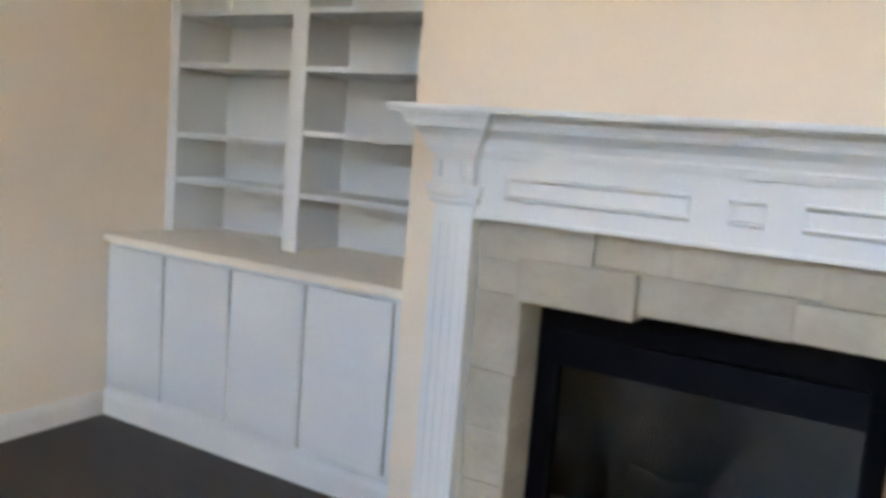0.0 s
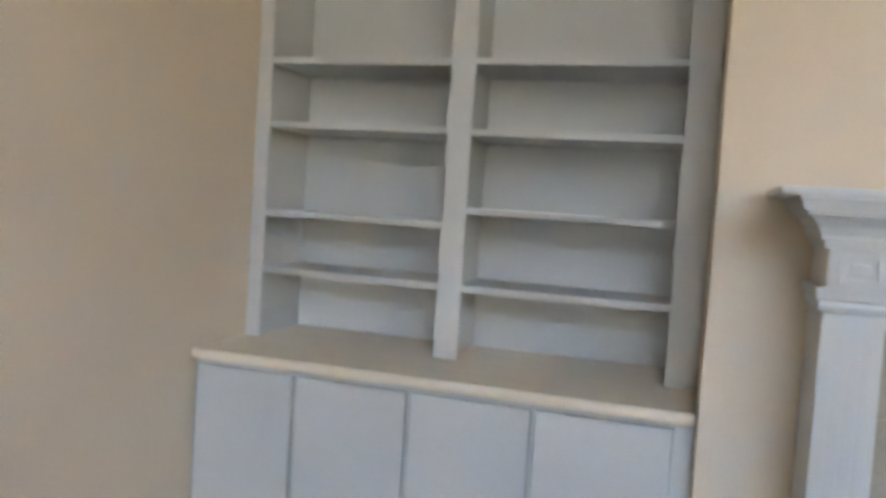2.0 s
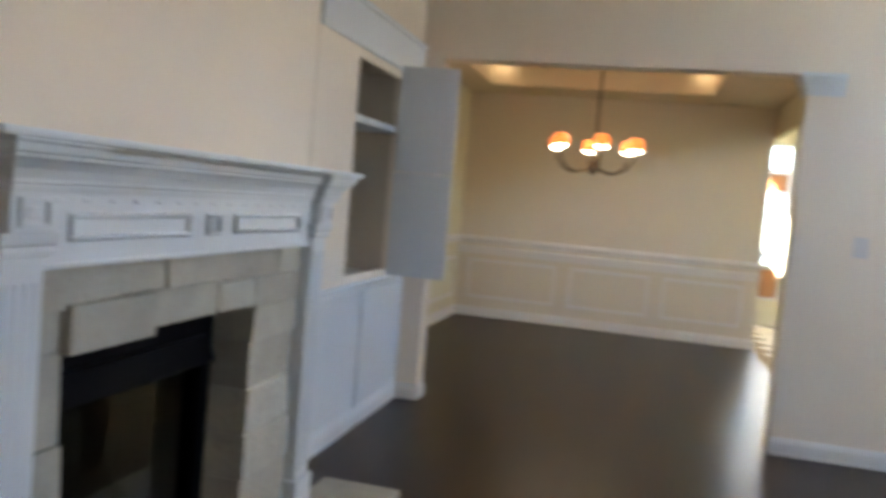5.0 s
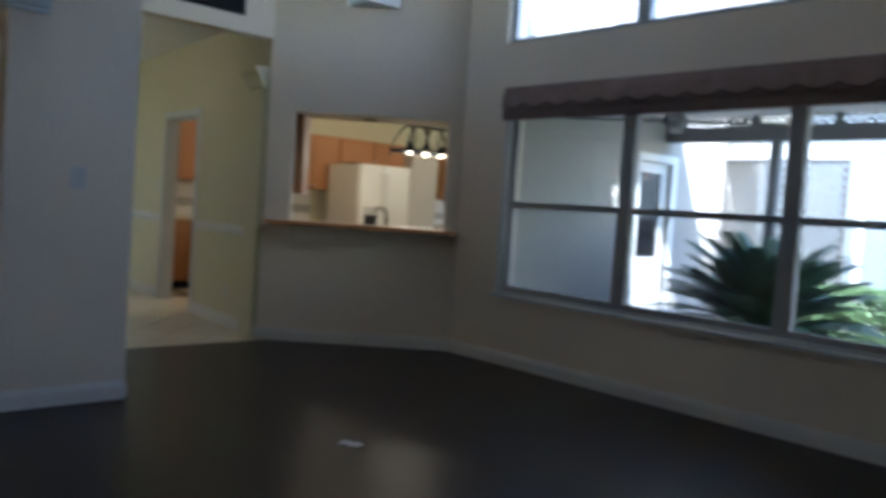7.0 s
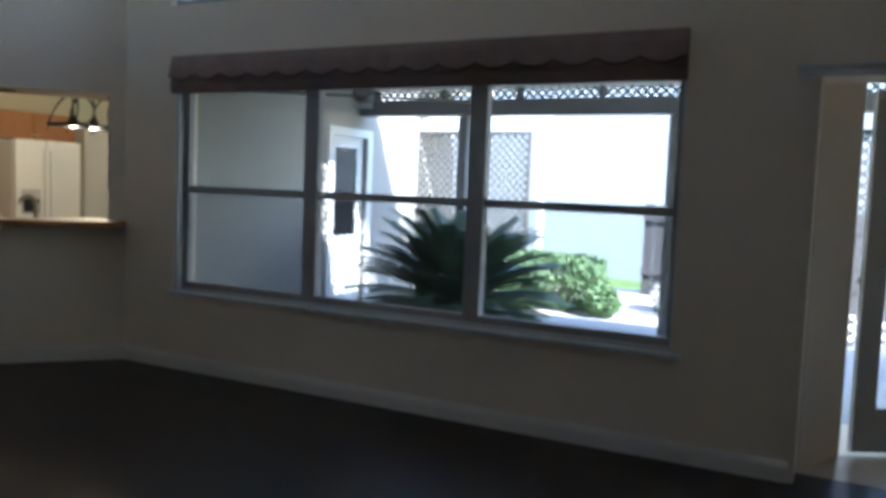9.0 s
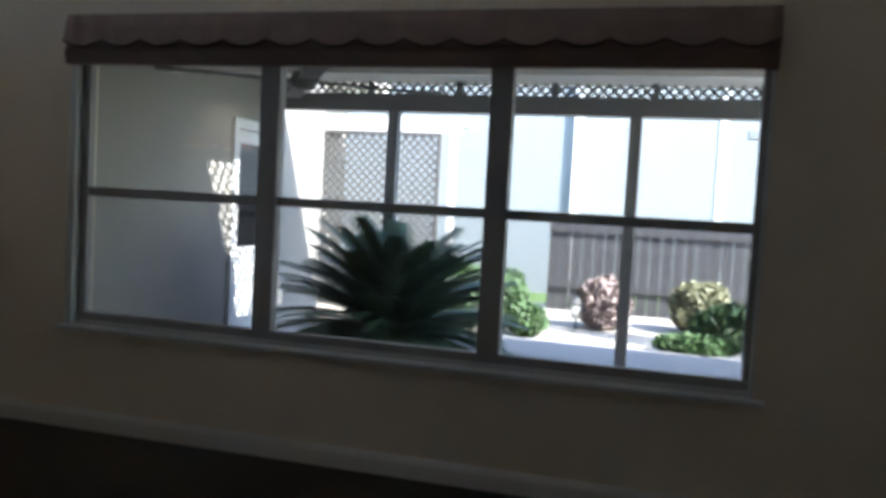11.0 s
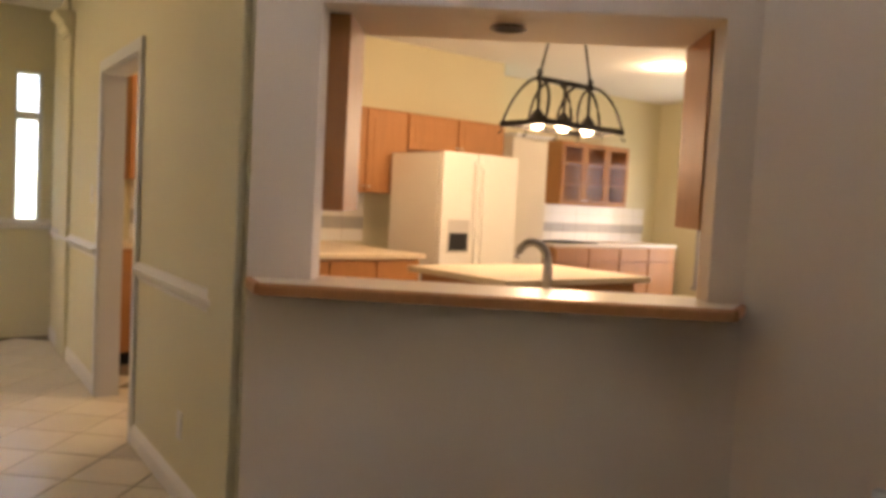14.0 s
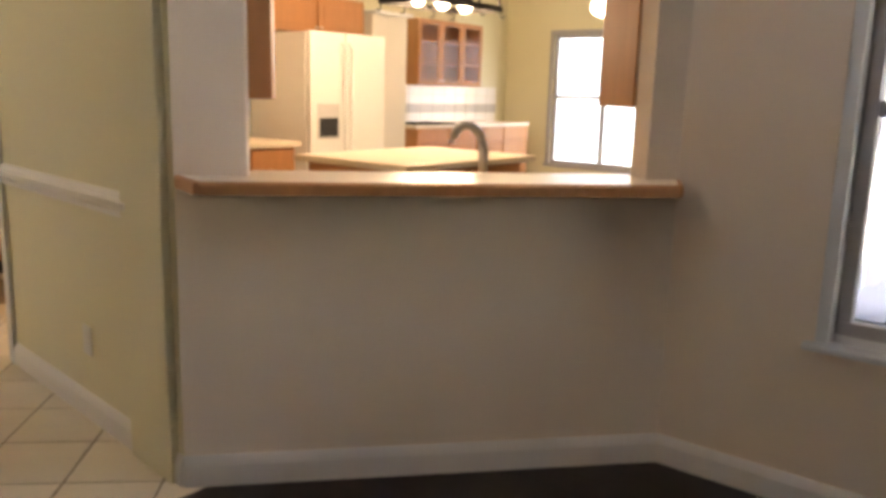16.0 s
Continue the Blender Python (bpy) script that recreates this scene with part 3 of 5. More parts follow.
fire = thing("gas_fireplace", "black metal gas fireplace insert with glass front and logs", "fireplace insert", pose(0, -0.15, 0))
FX0, FX1, FZ = OX0 + 0.004, OX1 - 0.004, OZ - 0.006
bm = bmesh.new()
for d in ((FX0, FX1, 0.34, 0.40, 0.76, FZ), (FX0, FX0 + 0.06, 0.34, 0.40, 0.10, 0.76), (FX1 - 0.06, FX1, 0.34, 0.40, 0.10, 0.76), (FX0, FX1, 0.34, 0.40, 0.03, 0.10)):
    box(bm, *d, 0.004)
part("frame", bm, BLACK, fire)
bm = bmesh.new()
for d in ((FX0, FX1, 0.85, 0.87, 0.03, FZ), (FX0, FX0 + 0.02, 0.40, 0.85, 0.03, FZ), (FX1 - 0.02, FX1, 0.40, 0.85, 0.03, FZ), (FX0, FX1, 0.40, 0.87, FZ, FZ + 0.02), (FX0, FX1, 0.40, 0.87, 0.02, 0.04)):
    box(bm, *d)
part("firebox", bm, BLACK, fire)
part("hood", prism(bmesh.new(), [(0, 0), (0.05, 0.0), (0.02, 0.09), (0, 0.09)], FX0 + 0.06, FX1 - 0.06), BLACK, fire).matrix_basis = Matrix.Translation((0, 0.34, 0.715))
bx("glass", (FX0 + 0.06, FX1 - 0.06, 0.375, 0.381, 0.10, 0.76), FIRE_PANE, fire)
for k, (a, b, r) in enumerate((((-0.20, 0.55, 0.16), (0.46, 0.60, 0.19), 0.06), ((-0.12, 0.66, 0.27), (0.36, 0.58, 0.30), 0.05), ((0.0, 0.52, 0.14), (0.26, 0.72, 0.42), 0.045))):
    a, b = Vector(a), Vector(b)
    bm = tube(bmesh.new(), [a.lerp(b, i / 7) + Vector((0, 0, 0.012 * math.sin(i * 2 + k))) for i in range(8)], r, 10, 0.8)
    for v in bm.verts:
        v.co += noise.noise_vector(v.co * 14) * 0.012
    part("log", bm, LOG, fire, smooth=True)
bx("burner_tray", (FX0 + 0.1, FX1 - 0.1, 0.48, 0.76, 0.04, 0.09), BLACK, fire, 0.005)

# ---- living room: built-in media cabinet beside the fireplace ----
mc = thing("media_cabinet", "built-in media cabinet with an open white upper door", "cabinet")
bm = bmesh.new()
F = CHY - 0.004
xs, zs = (BIX, 1.96, 2.66, 3.088), (0.83, 0.90, 2.05, 2.10)
for i in range(3):
    for j in range(3):
        if (i, j) != (1, 1):
            box(bm, xs[i], xs[i + 1], F, F + 0.03, zs[j], zs[j + 1])
bmesh.ops.remove_doubles(bm, verts=bm.verts, dist=1e-5)
part("face_frame", bm, TAN, mc, "tan painted face round the niche")
bm = bmesh.new()
# wall tan made darker: the recess's shade is put into the lining colour
NICHE = mat("niche_shaded_tan", (0.45, 0.37, 0.27), 0.8, vary=0.08, bump=0.1)
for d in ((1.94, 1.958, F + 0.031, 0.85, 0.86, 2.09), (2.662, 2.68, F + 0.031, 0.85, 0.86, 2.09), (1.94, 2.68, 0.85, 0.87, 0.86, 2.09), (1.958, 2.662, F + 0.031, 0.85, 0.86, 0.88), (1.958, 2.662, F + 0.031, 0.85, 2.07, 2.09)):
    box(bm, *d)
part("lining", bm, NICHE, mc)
bx("shelf", (1.958, 2.662, F + 0.004, 0.84, 1.72, 1.76), WHITE, mc, 0.002)
bx("lower_panel", (BIX, 3.088, F + 0.012, F + 0.03, 0.0, 0.825), WHITE, mc)
for x0, x1 in ((1.50, 2.26), (2.275, 3.04)):
    shaker_door("lower_door", x0, x1, 0.12, 0.80, F + 0.01, mc)
part("base_moulding", prism(bmesh.new(), BASE, BIX, 3.088), WHITE, mc).matrix_basis = Matrix.Translation((0, F + 0.011, 0))
part("ledge", prism(bmesh.new(), [(0, 0), (0.012, 0), (0.020, 0.014), (0.020, 0.024), (0, 0.03)], BIX, 3.088), WHITE, mc).matrix_basis = Matrix.Translation((0, F, 0.825))
part("crown", prism(bmesh.new(), [(0, 0), (0.008, 0.0), (0.012, 0.012), (0.012, 0.03), (0.018, 0.20), (0.028, 0.215), (0.028, 0.235), (-0.03, 0.235), (-0.03, 0)], BIX, 3.085), WHITE, mc).matrix_basis = Matrix.Translation((0, F, 2.10))
bm = bmesh.new()
W = 0.36
box(bm, 0, W, 0, 0.02, 0.86, 1.49, 0.003)
box(bm, 0, W, 0, 0.02, 1.496, 2.13, 0.003)
box(bm, 0.05, W - 0.05, -0.004, 0, 0.92, 1.44, 0.002)
box(bm, 0.05, W - 0.05, -0.004, 0, 1.55, 2.07, 0.002)
door = part("open_door", bm, WHITE, mc)
door.matrix_basis = pose(2.655, F - 0.002, 0, 0, 0, -84)

# capital where the dining header meets the column, light switch on the column
cap = thing("column_capital", "white stepped capital at the top of the column", "capital", kind="structure")
bm = bmesh.new()
for d, z0, z1 in ((0.012, 2.14, 2.17), (0.022, 2.17, 2.205), (0.036, 2.205, 2.24), (0.048, 2.24, 2.268)):
    box(bm, 3.09 - d, 3.25 + d, -2.33, -2.131 + d, z0, z1, 0.004)
part("steps", bm, WHITE, cap)
sw = thing("light_switch", "small light switch plate on the column", "switch")
bx("plate", (3.083, 3.089, -2.55, -2.47, 1.22, 1.34), PLASTIC, sw, 0.002)
bx("toggle", (3.072, 3.083, -2.515, -2.505, 1.27, 1.29), PLASTIC, sw, 0.002)
vent = thing("air_vent", "dark air return grille high on the header", "vent")
bx("frame", (4.585, 4.599, -4.25, -3.60, 2.74, 2.92), DARK, vent, 0.003)
for k in range(6):
    bx("slat", (4.578, 4.587, -4.23, -3.62, 2.755 + k * 0.027, 2.768 + k * 0.027), BLACK, vent)

# ---- main window, transom and shade ----
def sash_window(name, x0, x1, z0, z1, mull, rail, label, y=-5.86):
    w = thing(name, label, "window", kind="structure")
    bm = bmesh.new()
    f = 0.045
    for d in ((x0, x1, z0, z0 + f), (x0, x1, z1 - f, z1), (x0, x0 + f, z0 + f, z1 - f), (x1 - f, x1, z0 + f, z1 - f)):
        box(bm, d[0], d[1], y - 0.05, y, d[2], d[3], 0.004)
    part("frame", bm, VINYL, w)
    for x in mull:
        bx("mullion", (x - 0.055, x + 0.055, y - 0.06, y + 0.012, z0 + f, z1 - f), VINYL, w, 0.004)
    xs = [x0 + f] + [v for x in mull for v in (x - 0.055, x + 0.055)] + [x1 - f]
    for a, b in zip(xs[::2], xs[1::2]):
        if rail:
            bx("meeting_rail", (a, b, y - 0.045, y - 0.005, rail - 0.025, rail + 0.025), VINYL, w, 0.004)
            spans = ((z0 + f, rail - 0.025), (rail + 0.025, z1 - f))
        else:
            spans = ((z0 + f, z1 - f),)
        for c, d in spans:
            pane = bx("pane", (a, b, y - 0.03, y - 0.025, c, d), CLEAR, w)
            pane.visible_shadow = False
        if rail:
            screen_cloth = bx("insect_screen", (a, b, y - 0.044, y - 0.043, z0 + f, rail - 0.025), INSECT, w)
            screen_cloth.visible_shadow = False
    return w


win = sash_window("window_1", -0.60, 2.955, 0.60, 2.12, (0.60, 1.81), 1.32, "wide triple sash window looking onto the patio")
sash_window("window_2", -0.60, 3.05, 2.63, 3.80, (0.62, 1.77), 0, "row of clerestory panes above the main window")
bx("window_sill", (-0.65, 3.03, -5.859, -5.772, 0.552, 0.576), WHITE, win, 0.006)
bx("apron", (-0.62, 2.99, -5.809, -5.797, 0.515, 0.551), TAN, win, 0.004)
bx("jamb_lining", (2.957, 2.999, -5.90, -5.812, 0.577, 2.118), WHITE, win, 0.003)
bx("jamb_lining", (-0.599, -0.585, -5.858, -5.812, 0.577, 2.118), WHITE, win)
bx("sill_packer", (-0.599, 2.955, -5.91, -5.861, 0.546, 0.599), WHITE, win)
FRINGE = mat("valance_fabric", (0.27, 0.185, 0.15), 0.9, vary=0.25, scale=10, bump=0.4, fine=160)
DARKCORD = mat("dark_cord", (0.07, 0.045, 0.035), 0.9, vary=0.2)
shade = thing("roman_shade", "raised brown fabric roman shade with a scalloped fringe", "window shade")
for i, (x0, x1) in enumerate(((-0.60, 0.575), (0.58, 1.775), (1.78, 2.99))):
    bm = bmesh.new()
    n = 24
    folds = [(2.255, 0.02), (2.20, 0.035), (2.14, 0.05), (2.09, 0.045), (2.055, 0.055)]
    front = []
    for z, d in folds:
        front.append([bm.verts.new((x0 + (x1 - x0) * k / n, -5.80 + d, z + 0.012 * abs(math.sin(k * math.pi / 4)) * (z < 2.07))) for k in range(n + 1)])
    low = [bm.verts.new((v.co.x, -5.80 + 0.042, 2.0)) for v in front[-1]]
    front.append(low)
    back = [[bm.verts.new((v.co.x, -5.795, v.co.z)) for v in front[0]], [bm.verts.new((v.co.x, -5.795, 2.0)) for v in front[0]]]
    rows = [back[0], *front, back[1]]
    for a, b in zip(rows, rows[1:] + rows[:1]):
        for k in range(n):
            bm.faces.new((a[k], a[k + 1], b[k + 1], b[k]))
    part("shade_panel", bm, CLOTH, shade)
    bm = bmesh.new()
    n = 60
    rows = []
    for z, y in ((2.262, -5.762), (2.20, -5.742), (2.085, -5.731), (2.085, -5.736), (2.20, -5.748), (2.258, -5.768)):
        rows.append([bm.verts.new((x0 + (x1 - x0) * k / n, y + 0.004 * math.sin(k * 0.9), z + (0.034 * (1 - abs(math.sin(k * math.pi / 12))) if z < 2.1 else 0.0))) for k in range(n + 1)])
    for a, b in zip(rows, rows[1:] + rows[:1]):
        for k in range(n):
            bm.faces.new((a[k], a[k + 1], b[k + 1], b[k]))
    part("scalloped_valance", bm, FRINGE, shade, "lighter brown scalloped valance")
    bm = bmesh.new()
    tube(bm, [(x0 + (x1 - x0) * k / n, -5.729 + 0.004 * math.sin(k * 0.9), 2.085 + 0.034 * (1 - abs(math.sin(k * math.pi / 12)))) for k in range(n + 1)], 0.006, 6)
    part("fringe_cord", bm, DARKCORD, shade, "dark cord along the scallops")
bx("headrail", (-0.60, 2.99, -5.807, -5.797, 2.0, 2.265), CLOTH, shade)

# ---- patio doorway ----
# unseen far wall and the head are added to keep daylight off the reveal
wall("wall_alcove_far_added", (-2.22, -7.0), (-2.62, -6.035), -0.05, 2.44, 0.10, TAN, label="tan side wall closing the patio door alcove")
wall("wall_alcove_head_added", (-1.44, -6.47), (-2.22, -7.0), 2.2, 2.44, -0.08, TAN, label="tan wall added over the patio door to cut daylight")
wall("wall_alcove", (-1.235, -6.035), (-1.42, -6.43), -0.05, 2.44, 0.10, TAN, label="tan side wall closing the patio door alcove")
bm = bmesh.new()
alc = part("alcove_floor", box(bm, -2.9, -1.22, -7.2, -5.99, -0.1, -0.002), TILE)
tagged(alc, "pale tile threshold at the patio door", "floor", kind="structure")
head = part("door_1_head_trim", prism(bmesh.new(), [(0, 0), (0.02, 0), (0.025, 0.03), (0.045, 0.05), (0.045, 0.06), (0, 0.06)], -2.65, -1.12), WHITE)
head.matrix_world = pose(-3.77, WY, 2.0, 0, 0, 180)
tagged(head, "painted trim over the patio doorway", "trim", kind="structure")
pd = thing("patio_door", "white patio door with a tall glass pane standing ajar", "door", pose(-1.47, -6.5, 0.02, 0, 0, 213))
bm = bmesh.new()
for d in ((0, 0.13, 0, 2.0), (0.72, 0.85, 0, 2.0), (0.13, 0.72, 0, 0.25), (0.13, 0.72, 1.85, 2.0)):
    box(bm, d[0], d[1], -0.02, 0.02, d[2], d[3], 0.004)
part("leaf", bm, WHITE, pd)
bx("pane", (0.13, 0.72, -0.004, 0.004, 0.25, 1.85), CLEAR, pd)
bm = lathe(bmesh.new(), [(0.0, 0.0), (0.027, 0.0), (0.027, 0.012), (0.012, 0.02), (0.012, 0.045), (0.028, 0.06), (0.028, 0.08), (0.0, 0.09)], sides=14)
k1 = part("knob", bm, BRONZE, pd, smooth=True)
k1.matrix_basis = pose(0.065, 0.02, 0.95, -90, 0, 0)
k2 = part("deadbolt", lathe(bmesh.new(), [(0.0, 0), (0.024, 0), (0.024, 0.02), (0, 0.022)], sides=14), BRONZE, pd, smooth=True)
k2.matrix_basis = pose(0.065, 0.02, 1.12, -90, 0, 0)

# ---- pass-through: ledge, soffit, flanking cabinets ----
O0, O1 = LEN_AB - 1.47, LEN_AB - 0.12
ledge = thing("pass_ledge", "tan laminate bar ledge with an oak edge on the pass-through", "ledge", PASS)
bm = bmesh.new()
outline = [(0.02, -0.012), (0.10, -0.19), (1.60, -0.19), (1.68, -0.012), (O1 - 0.004, -0.012), (O1 - 0.004, 0.17), (O0 + 0.004, 0.17), (O0 + 0.004, -0.012)]
for z in (1.022, 1.056):
    [bm.verts.new((x, y, z)) for x, y in outline]
bm.verts.ensure_lookup_table()
n = len(outline)
bm.faces.new(bm.verts[:n][::-1])
bm.faces.new(bm.verts[n:])
for k in range(n):
    bm.faces.new((bm.verts[k], bm.verts[(k + 1) % n], bm.verts[n + (k + 1) % n], bm.verts[n + k]))
part("board", bm, LAMINATE, ledge)
bm = bmesh.new()
for p, q in zip(outline[:3], outline[1:4]):
    u = Vector((q[0] - p[0], q[1] - p[1], 0)).normalized()
    o = Vector((u.y, -u.x, 0))
    edge_ring = []
    for e, z in ((0.0005, 1.018), (0.018, 1.018), (0.02, 1.05), (0.012, 1.058), (0.0005, 1.058)):
        edge_ring.append((Vector((*p, z)) + o * e, Vector((*q, z)) + o * e))
    va, vb = [bm.verts.new(a) for a, _ in edge_ring], [bm.verts.new(b) for _, b in edge_ring]
    for k in range(5):
        bm.faces.new((va[k], va[(k + 1) % 5], vb[(k + 1) % 5], vb[k]))
    bm.faces.new(va)
    bm.faces.new(vb[::-1])
part("oak_edge", bm, OAK, ledge)
soffit = bx("pass_soffit", (0.06, LEN_AB + 0.1, 0.142, 0.52, 2.0, 2.92), TAN)
soffit.matrix_world = PASS
tagged(soffit, "painted soffit box over the pass-through", "soffit", kind="structure")


def can_light(m, on, label):
    t = thing("recessed_light", label, "ceiling light", m, "recessed lights")
    part("trim_ring", lathe(bmesh.new(), [(0.05, 0.0), (0.068, -0.002), (0.07, -0.007), (0.058, -0.010), (0.05, 0.0)], sides=20), WHITE if on else BRONZE, t, smooth=True)
    part("lens", lathe(bmesh.new(), [(0.052, -0.003), (0.0, -0.004)], sides=20), HOT if on else DARK, t)
    return t


can_light(PASS @ Matrix.Translation((0.86, 0.27, 2.0)), False, "dark unlit recessed light under the pass-through soffit")


def wall_cabinet(name, w, h, d, doors, m, label, glassy=False, group="kitchen wall cabinets"):
    """A cabinet with its face to -y, from x = 0 to w and y = 0 to d."""
    t = thing(name, label, "cabinet", m, group)
    if glassy:
        bm = bmesh.new()
        for q in ((0, 0.02, 0, d, 0, h), (w - 0.02, w, 0, d, 0, h), (0.02, w - 0.02, 0, d, 0, 0.02), (0.02, w - 0.02, 0, d, h - 0.02, h), (0.02, w - 0.02, d - 0.02, d, 0.02, h - 0.02)):
            box(bm, *q)
        part("carcass", bm, OAK, t)
        for k in (1, 2):
            bx("shelf", (0.02, w - 0.02, 0.02, d - 0.02, h * k / 3, h * k / 3 + 0.02), OAK, t)
    else:
        bx("carcass", (0, w, 0, d, 0, h), OAK, t, 0.002)
    s = w / doors
    for k in range(doors):
        x0, x1 = k * s + 0.006, (k + 1) * s - 0.006
        if glassy:
            bm = bmesh.new()
            for q in ((x0, x0 + 0.05, 0.01, h - 0.01), (x1 - 0.05, x1, 0.01, h - 0.01), (x0 + 0.05, x1 - 0.05, 0.01, 0.06), (x0 + 0.05, x1 - 0.05, h - 0.06, h - 0.01)):
                box(bm, q[0], q[1], -0.022, -0.001, q[2], q[3], 0.003)
            dr = part("door", bm, OAK, t)
            for zb in (h / 3, 2 * h / 3):
                bx("glazing_bar", (x0 + 0.05, x1 - 0.05, -0.02, -0.014, zb - 0.008, zb + 0.008), OAK, dr)
            pn = bx("pane", (x0 + 0.05, x1 - 0.05, -0.013, -0.009, 0.06, h - 0.06), THIN, dr)
        else:
            dr = shaker_door("door", x0, x1, 0.012, h - 0.012, -0.001, t, OAK, 0.05)
            bm = box(bmesh.new(), x0 + 0.075, x1 - 0.075, -0.019, -0.013, 0.09, h - 0.09, 0.005) if h > 0.4 else box(bmesh.new(), x0 + 0.075, x1 - 0.075, -0.019, -0.013, 0.08, h - 0.08, 0.004)
            part("raised_panel", bm, OAK, dr)
        xk = x1 - 0.025 if k % 2 == 0 else x0 + 0.025
        kn = part("knob", lathe(bmesh.new(), [(0.0, 0), (0.006, 0), (0.006, 0.014), (0.014, 0.02), (0.012, 0.028), (0, 0.03)], sides=10), NICKEL, dr, smooth=True)
        kn.matrix_basis = pose(xk, -0.022, 0.06, 90, 0, 0)
    return t


# cabinets hung on the kitchen side of the slanted wall, one at each end of the opening
wall_cabinet("wall_cabinet", 0.24, 0.70, 0.34, 1, PASS @ pose(0.30, 0.483, 1.295, 0, 0, 180), "oak wall cabinet beside the pass-through opening")
wall_cabinet("wall_cabinet", 0.16, 0.70, 0.34, 1, PASS @ pose(1.565 + 0.16, 0.483, 1.295, 0, 0, 180), "oak wall cabinet beside the pass-through opening")
# sink run below the pass-through, with the tap
sink = thing("sink_counter", "cream sink counter behind the pass-through wall", "counter", PASS)
bx("carcass", (0.10, LEN_AB + 0.05, 0.142, 0.72, 0.0, 0.88), OAK, sink)
bx("top", (0.10, LEN_AB + 0.05, 0.142, 0.76, 0.88, 0.92), LAMINATE, sink, 0.006)
tap = thing("kitchen_faucet", "brushed nickel gooseneck kitchen faucet on the counter", "faucet", PASS @ pose(1.06, 0.30, 0.92))
part("base", lathe(bmesh.new(), [(0.0, 0), (0.035, 0), (0.033, 0.012), (0.022, 0.03), (0.0, 0.03)]), NICKEL, tap, smooth=True)
part("spout", tube(bmesh.new(), [(0, 0, 0.02), (0, 0, 0.20)] + [(-0.06 + 0.06 * math.cos(a), 0.02, 0.21 + 0.085 * math.sin(a)) for a in np.linspace(0.2, 2.9, 10)], 0.019, 10, 0.8), NICKEL, tap, smooth=True)
part("lever", tube(bmesh.new(), [(0.02, 0, 0.05), (0.06, 0, 0.075), (0.10, 0.0, 0.12)], 0.009, 8), NICKEL, tap, smooth=True)

# ---- kitchen ----
TO_ROOM = -90   # faces -x


def on_far(y, z, depth, wall_x=KX1):
    return pose(wall_x - depth, y, z, 0, 0, TO_ROOM)


wall_cabinet("wall_cabinet", 0.78, 0.80, 0.33, 2, on_far(-6.18, 1.40, 0.335), "honey oak wall cabinet with two raised-panel doors")
wall_cabinet("wall_cabinet", 0.93, 0.80, 0.33, 2, on_far(-6.97, 1.40, 0.335), "honey oak wall cabinet with two raised-panel doors")
wall_cabinet("wall_cabinet", 1.26, 0.36, 0.33, 2, on_far(-7.91, 1.84, 0.335), "short honey oak cabinet above the fridge")
wall_cabinet("glass_cabinet", 1.30, 0.80, 0.33, 3, on_far(-10.72, 1.40, 0.335, KX), "honey oak cabinet with three glass doors", True)
# base run left of the fridge
def base_run(m, w, d, units, label):
    t = thing("base_cabinet", label, "cabinet", m, "kitchen base cabinets")
    bx("carcass", (0, w, 0.0, d, 0.1, 0.88), OAK, t)
    bx("toe_kick", (0, w, 0.06, d, 0.0, 0.1), DARK, t)
    s = w / units
    for k in range(units):
        x0, x1 = k * s + 0.008, (k + 1) * s - 0.008
        bx("drawer", (x0, x1, -0.02, -0.001, 0.70, 0.86), OAK, t, 0.004)
        shaker_door("door", x0, x1, 0.12, 0.685, -0.001, t, OAK, 0.05)
    return t


base_run(pose(7.22, -5.96, 0, 0, 0, TO_ROOM), 1.27, 1.5, 3, "honey oak base cabinet beside the fridge")
tagged(bx("countertop", (7.18, KX1 - 0.004, -7.27, -5.95, 0.88, 0.92), LAMINATE, None, 0.006), "cream laminate countertop on oak base cabinets", "countertop")
base_run(pose(KX - 0.62, -10.4, 0, 0, 0, TO_ROOM), 2.4, 0.6, 4, "honey oak base cabinet under the glass cabinet")
tagged(bx("countertop", (KX - 0.65, KX - 0.004, -12.82, -10.35, 0.88, 0.92), LAMINATE, None, 0.006), "cream laminate countertop on oak base cabinets", "countertop")
splash = thing("backsplash", "white tile backsplash with a grey stone band", "backsplash", kind="structure")
for wx, y0, y1 in ((KX, -12.85, -10.0), (KX1, -7.65, -5.4)):
    for j in range(4):
        z0, z1 = 0.924 + j * 0.12, 0.924 + (j + 1) * 0.12 - 0.005
        k = y0
        while k < y1 - 0.01:
            bx("tile", (wx - 0.014, wx - 0.004, k, min(k + 0.235, y1), z0, z1), GREYTILE if j == 1 else BACKTILE, splash)
            k += 0.24
cook = thing("cooktop", "black glass cooktop set in the counter", "cooktop")
bx("plate", (KX - 0.60, KX - 0.1, -11.2, -10.5, 0.921, 0.935), BLACK, cook, 0.003)
# pantry block beside the fridge
blk = thing("pantry_panel", "off-white tall pantry wall block beside the fridge", "pantry", kind="structure")
bx("panel", (KX - 0.80, KX - 0.004, -10.0, -9.45, 0, 2.12), mat("pantry_paint", (0.62, 0.57, 0.48), 0.7, vary=0.03), blk)
bx("cap", (KX - 0.85, KX - 0.004, -10.05, -9.445, 2.12, 2.16), WHITE, blk, 0.005)

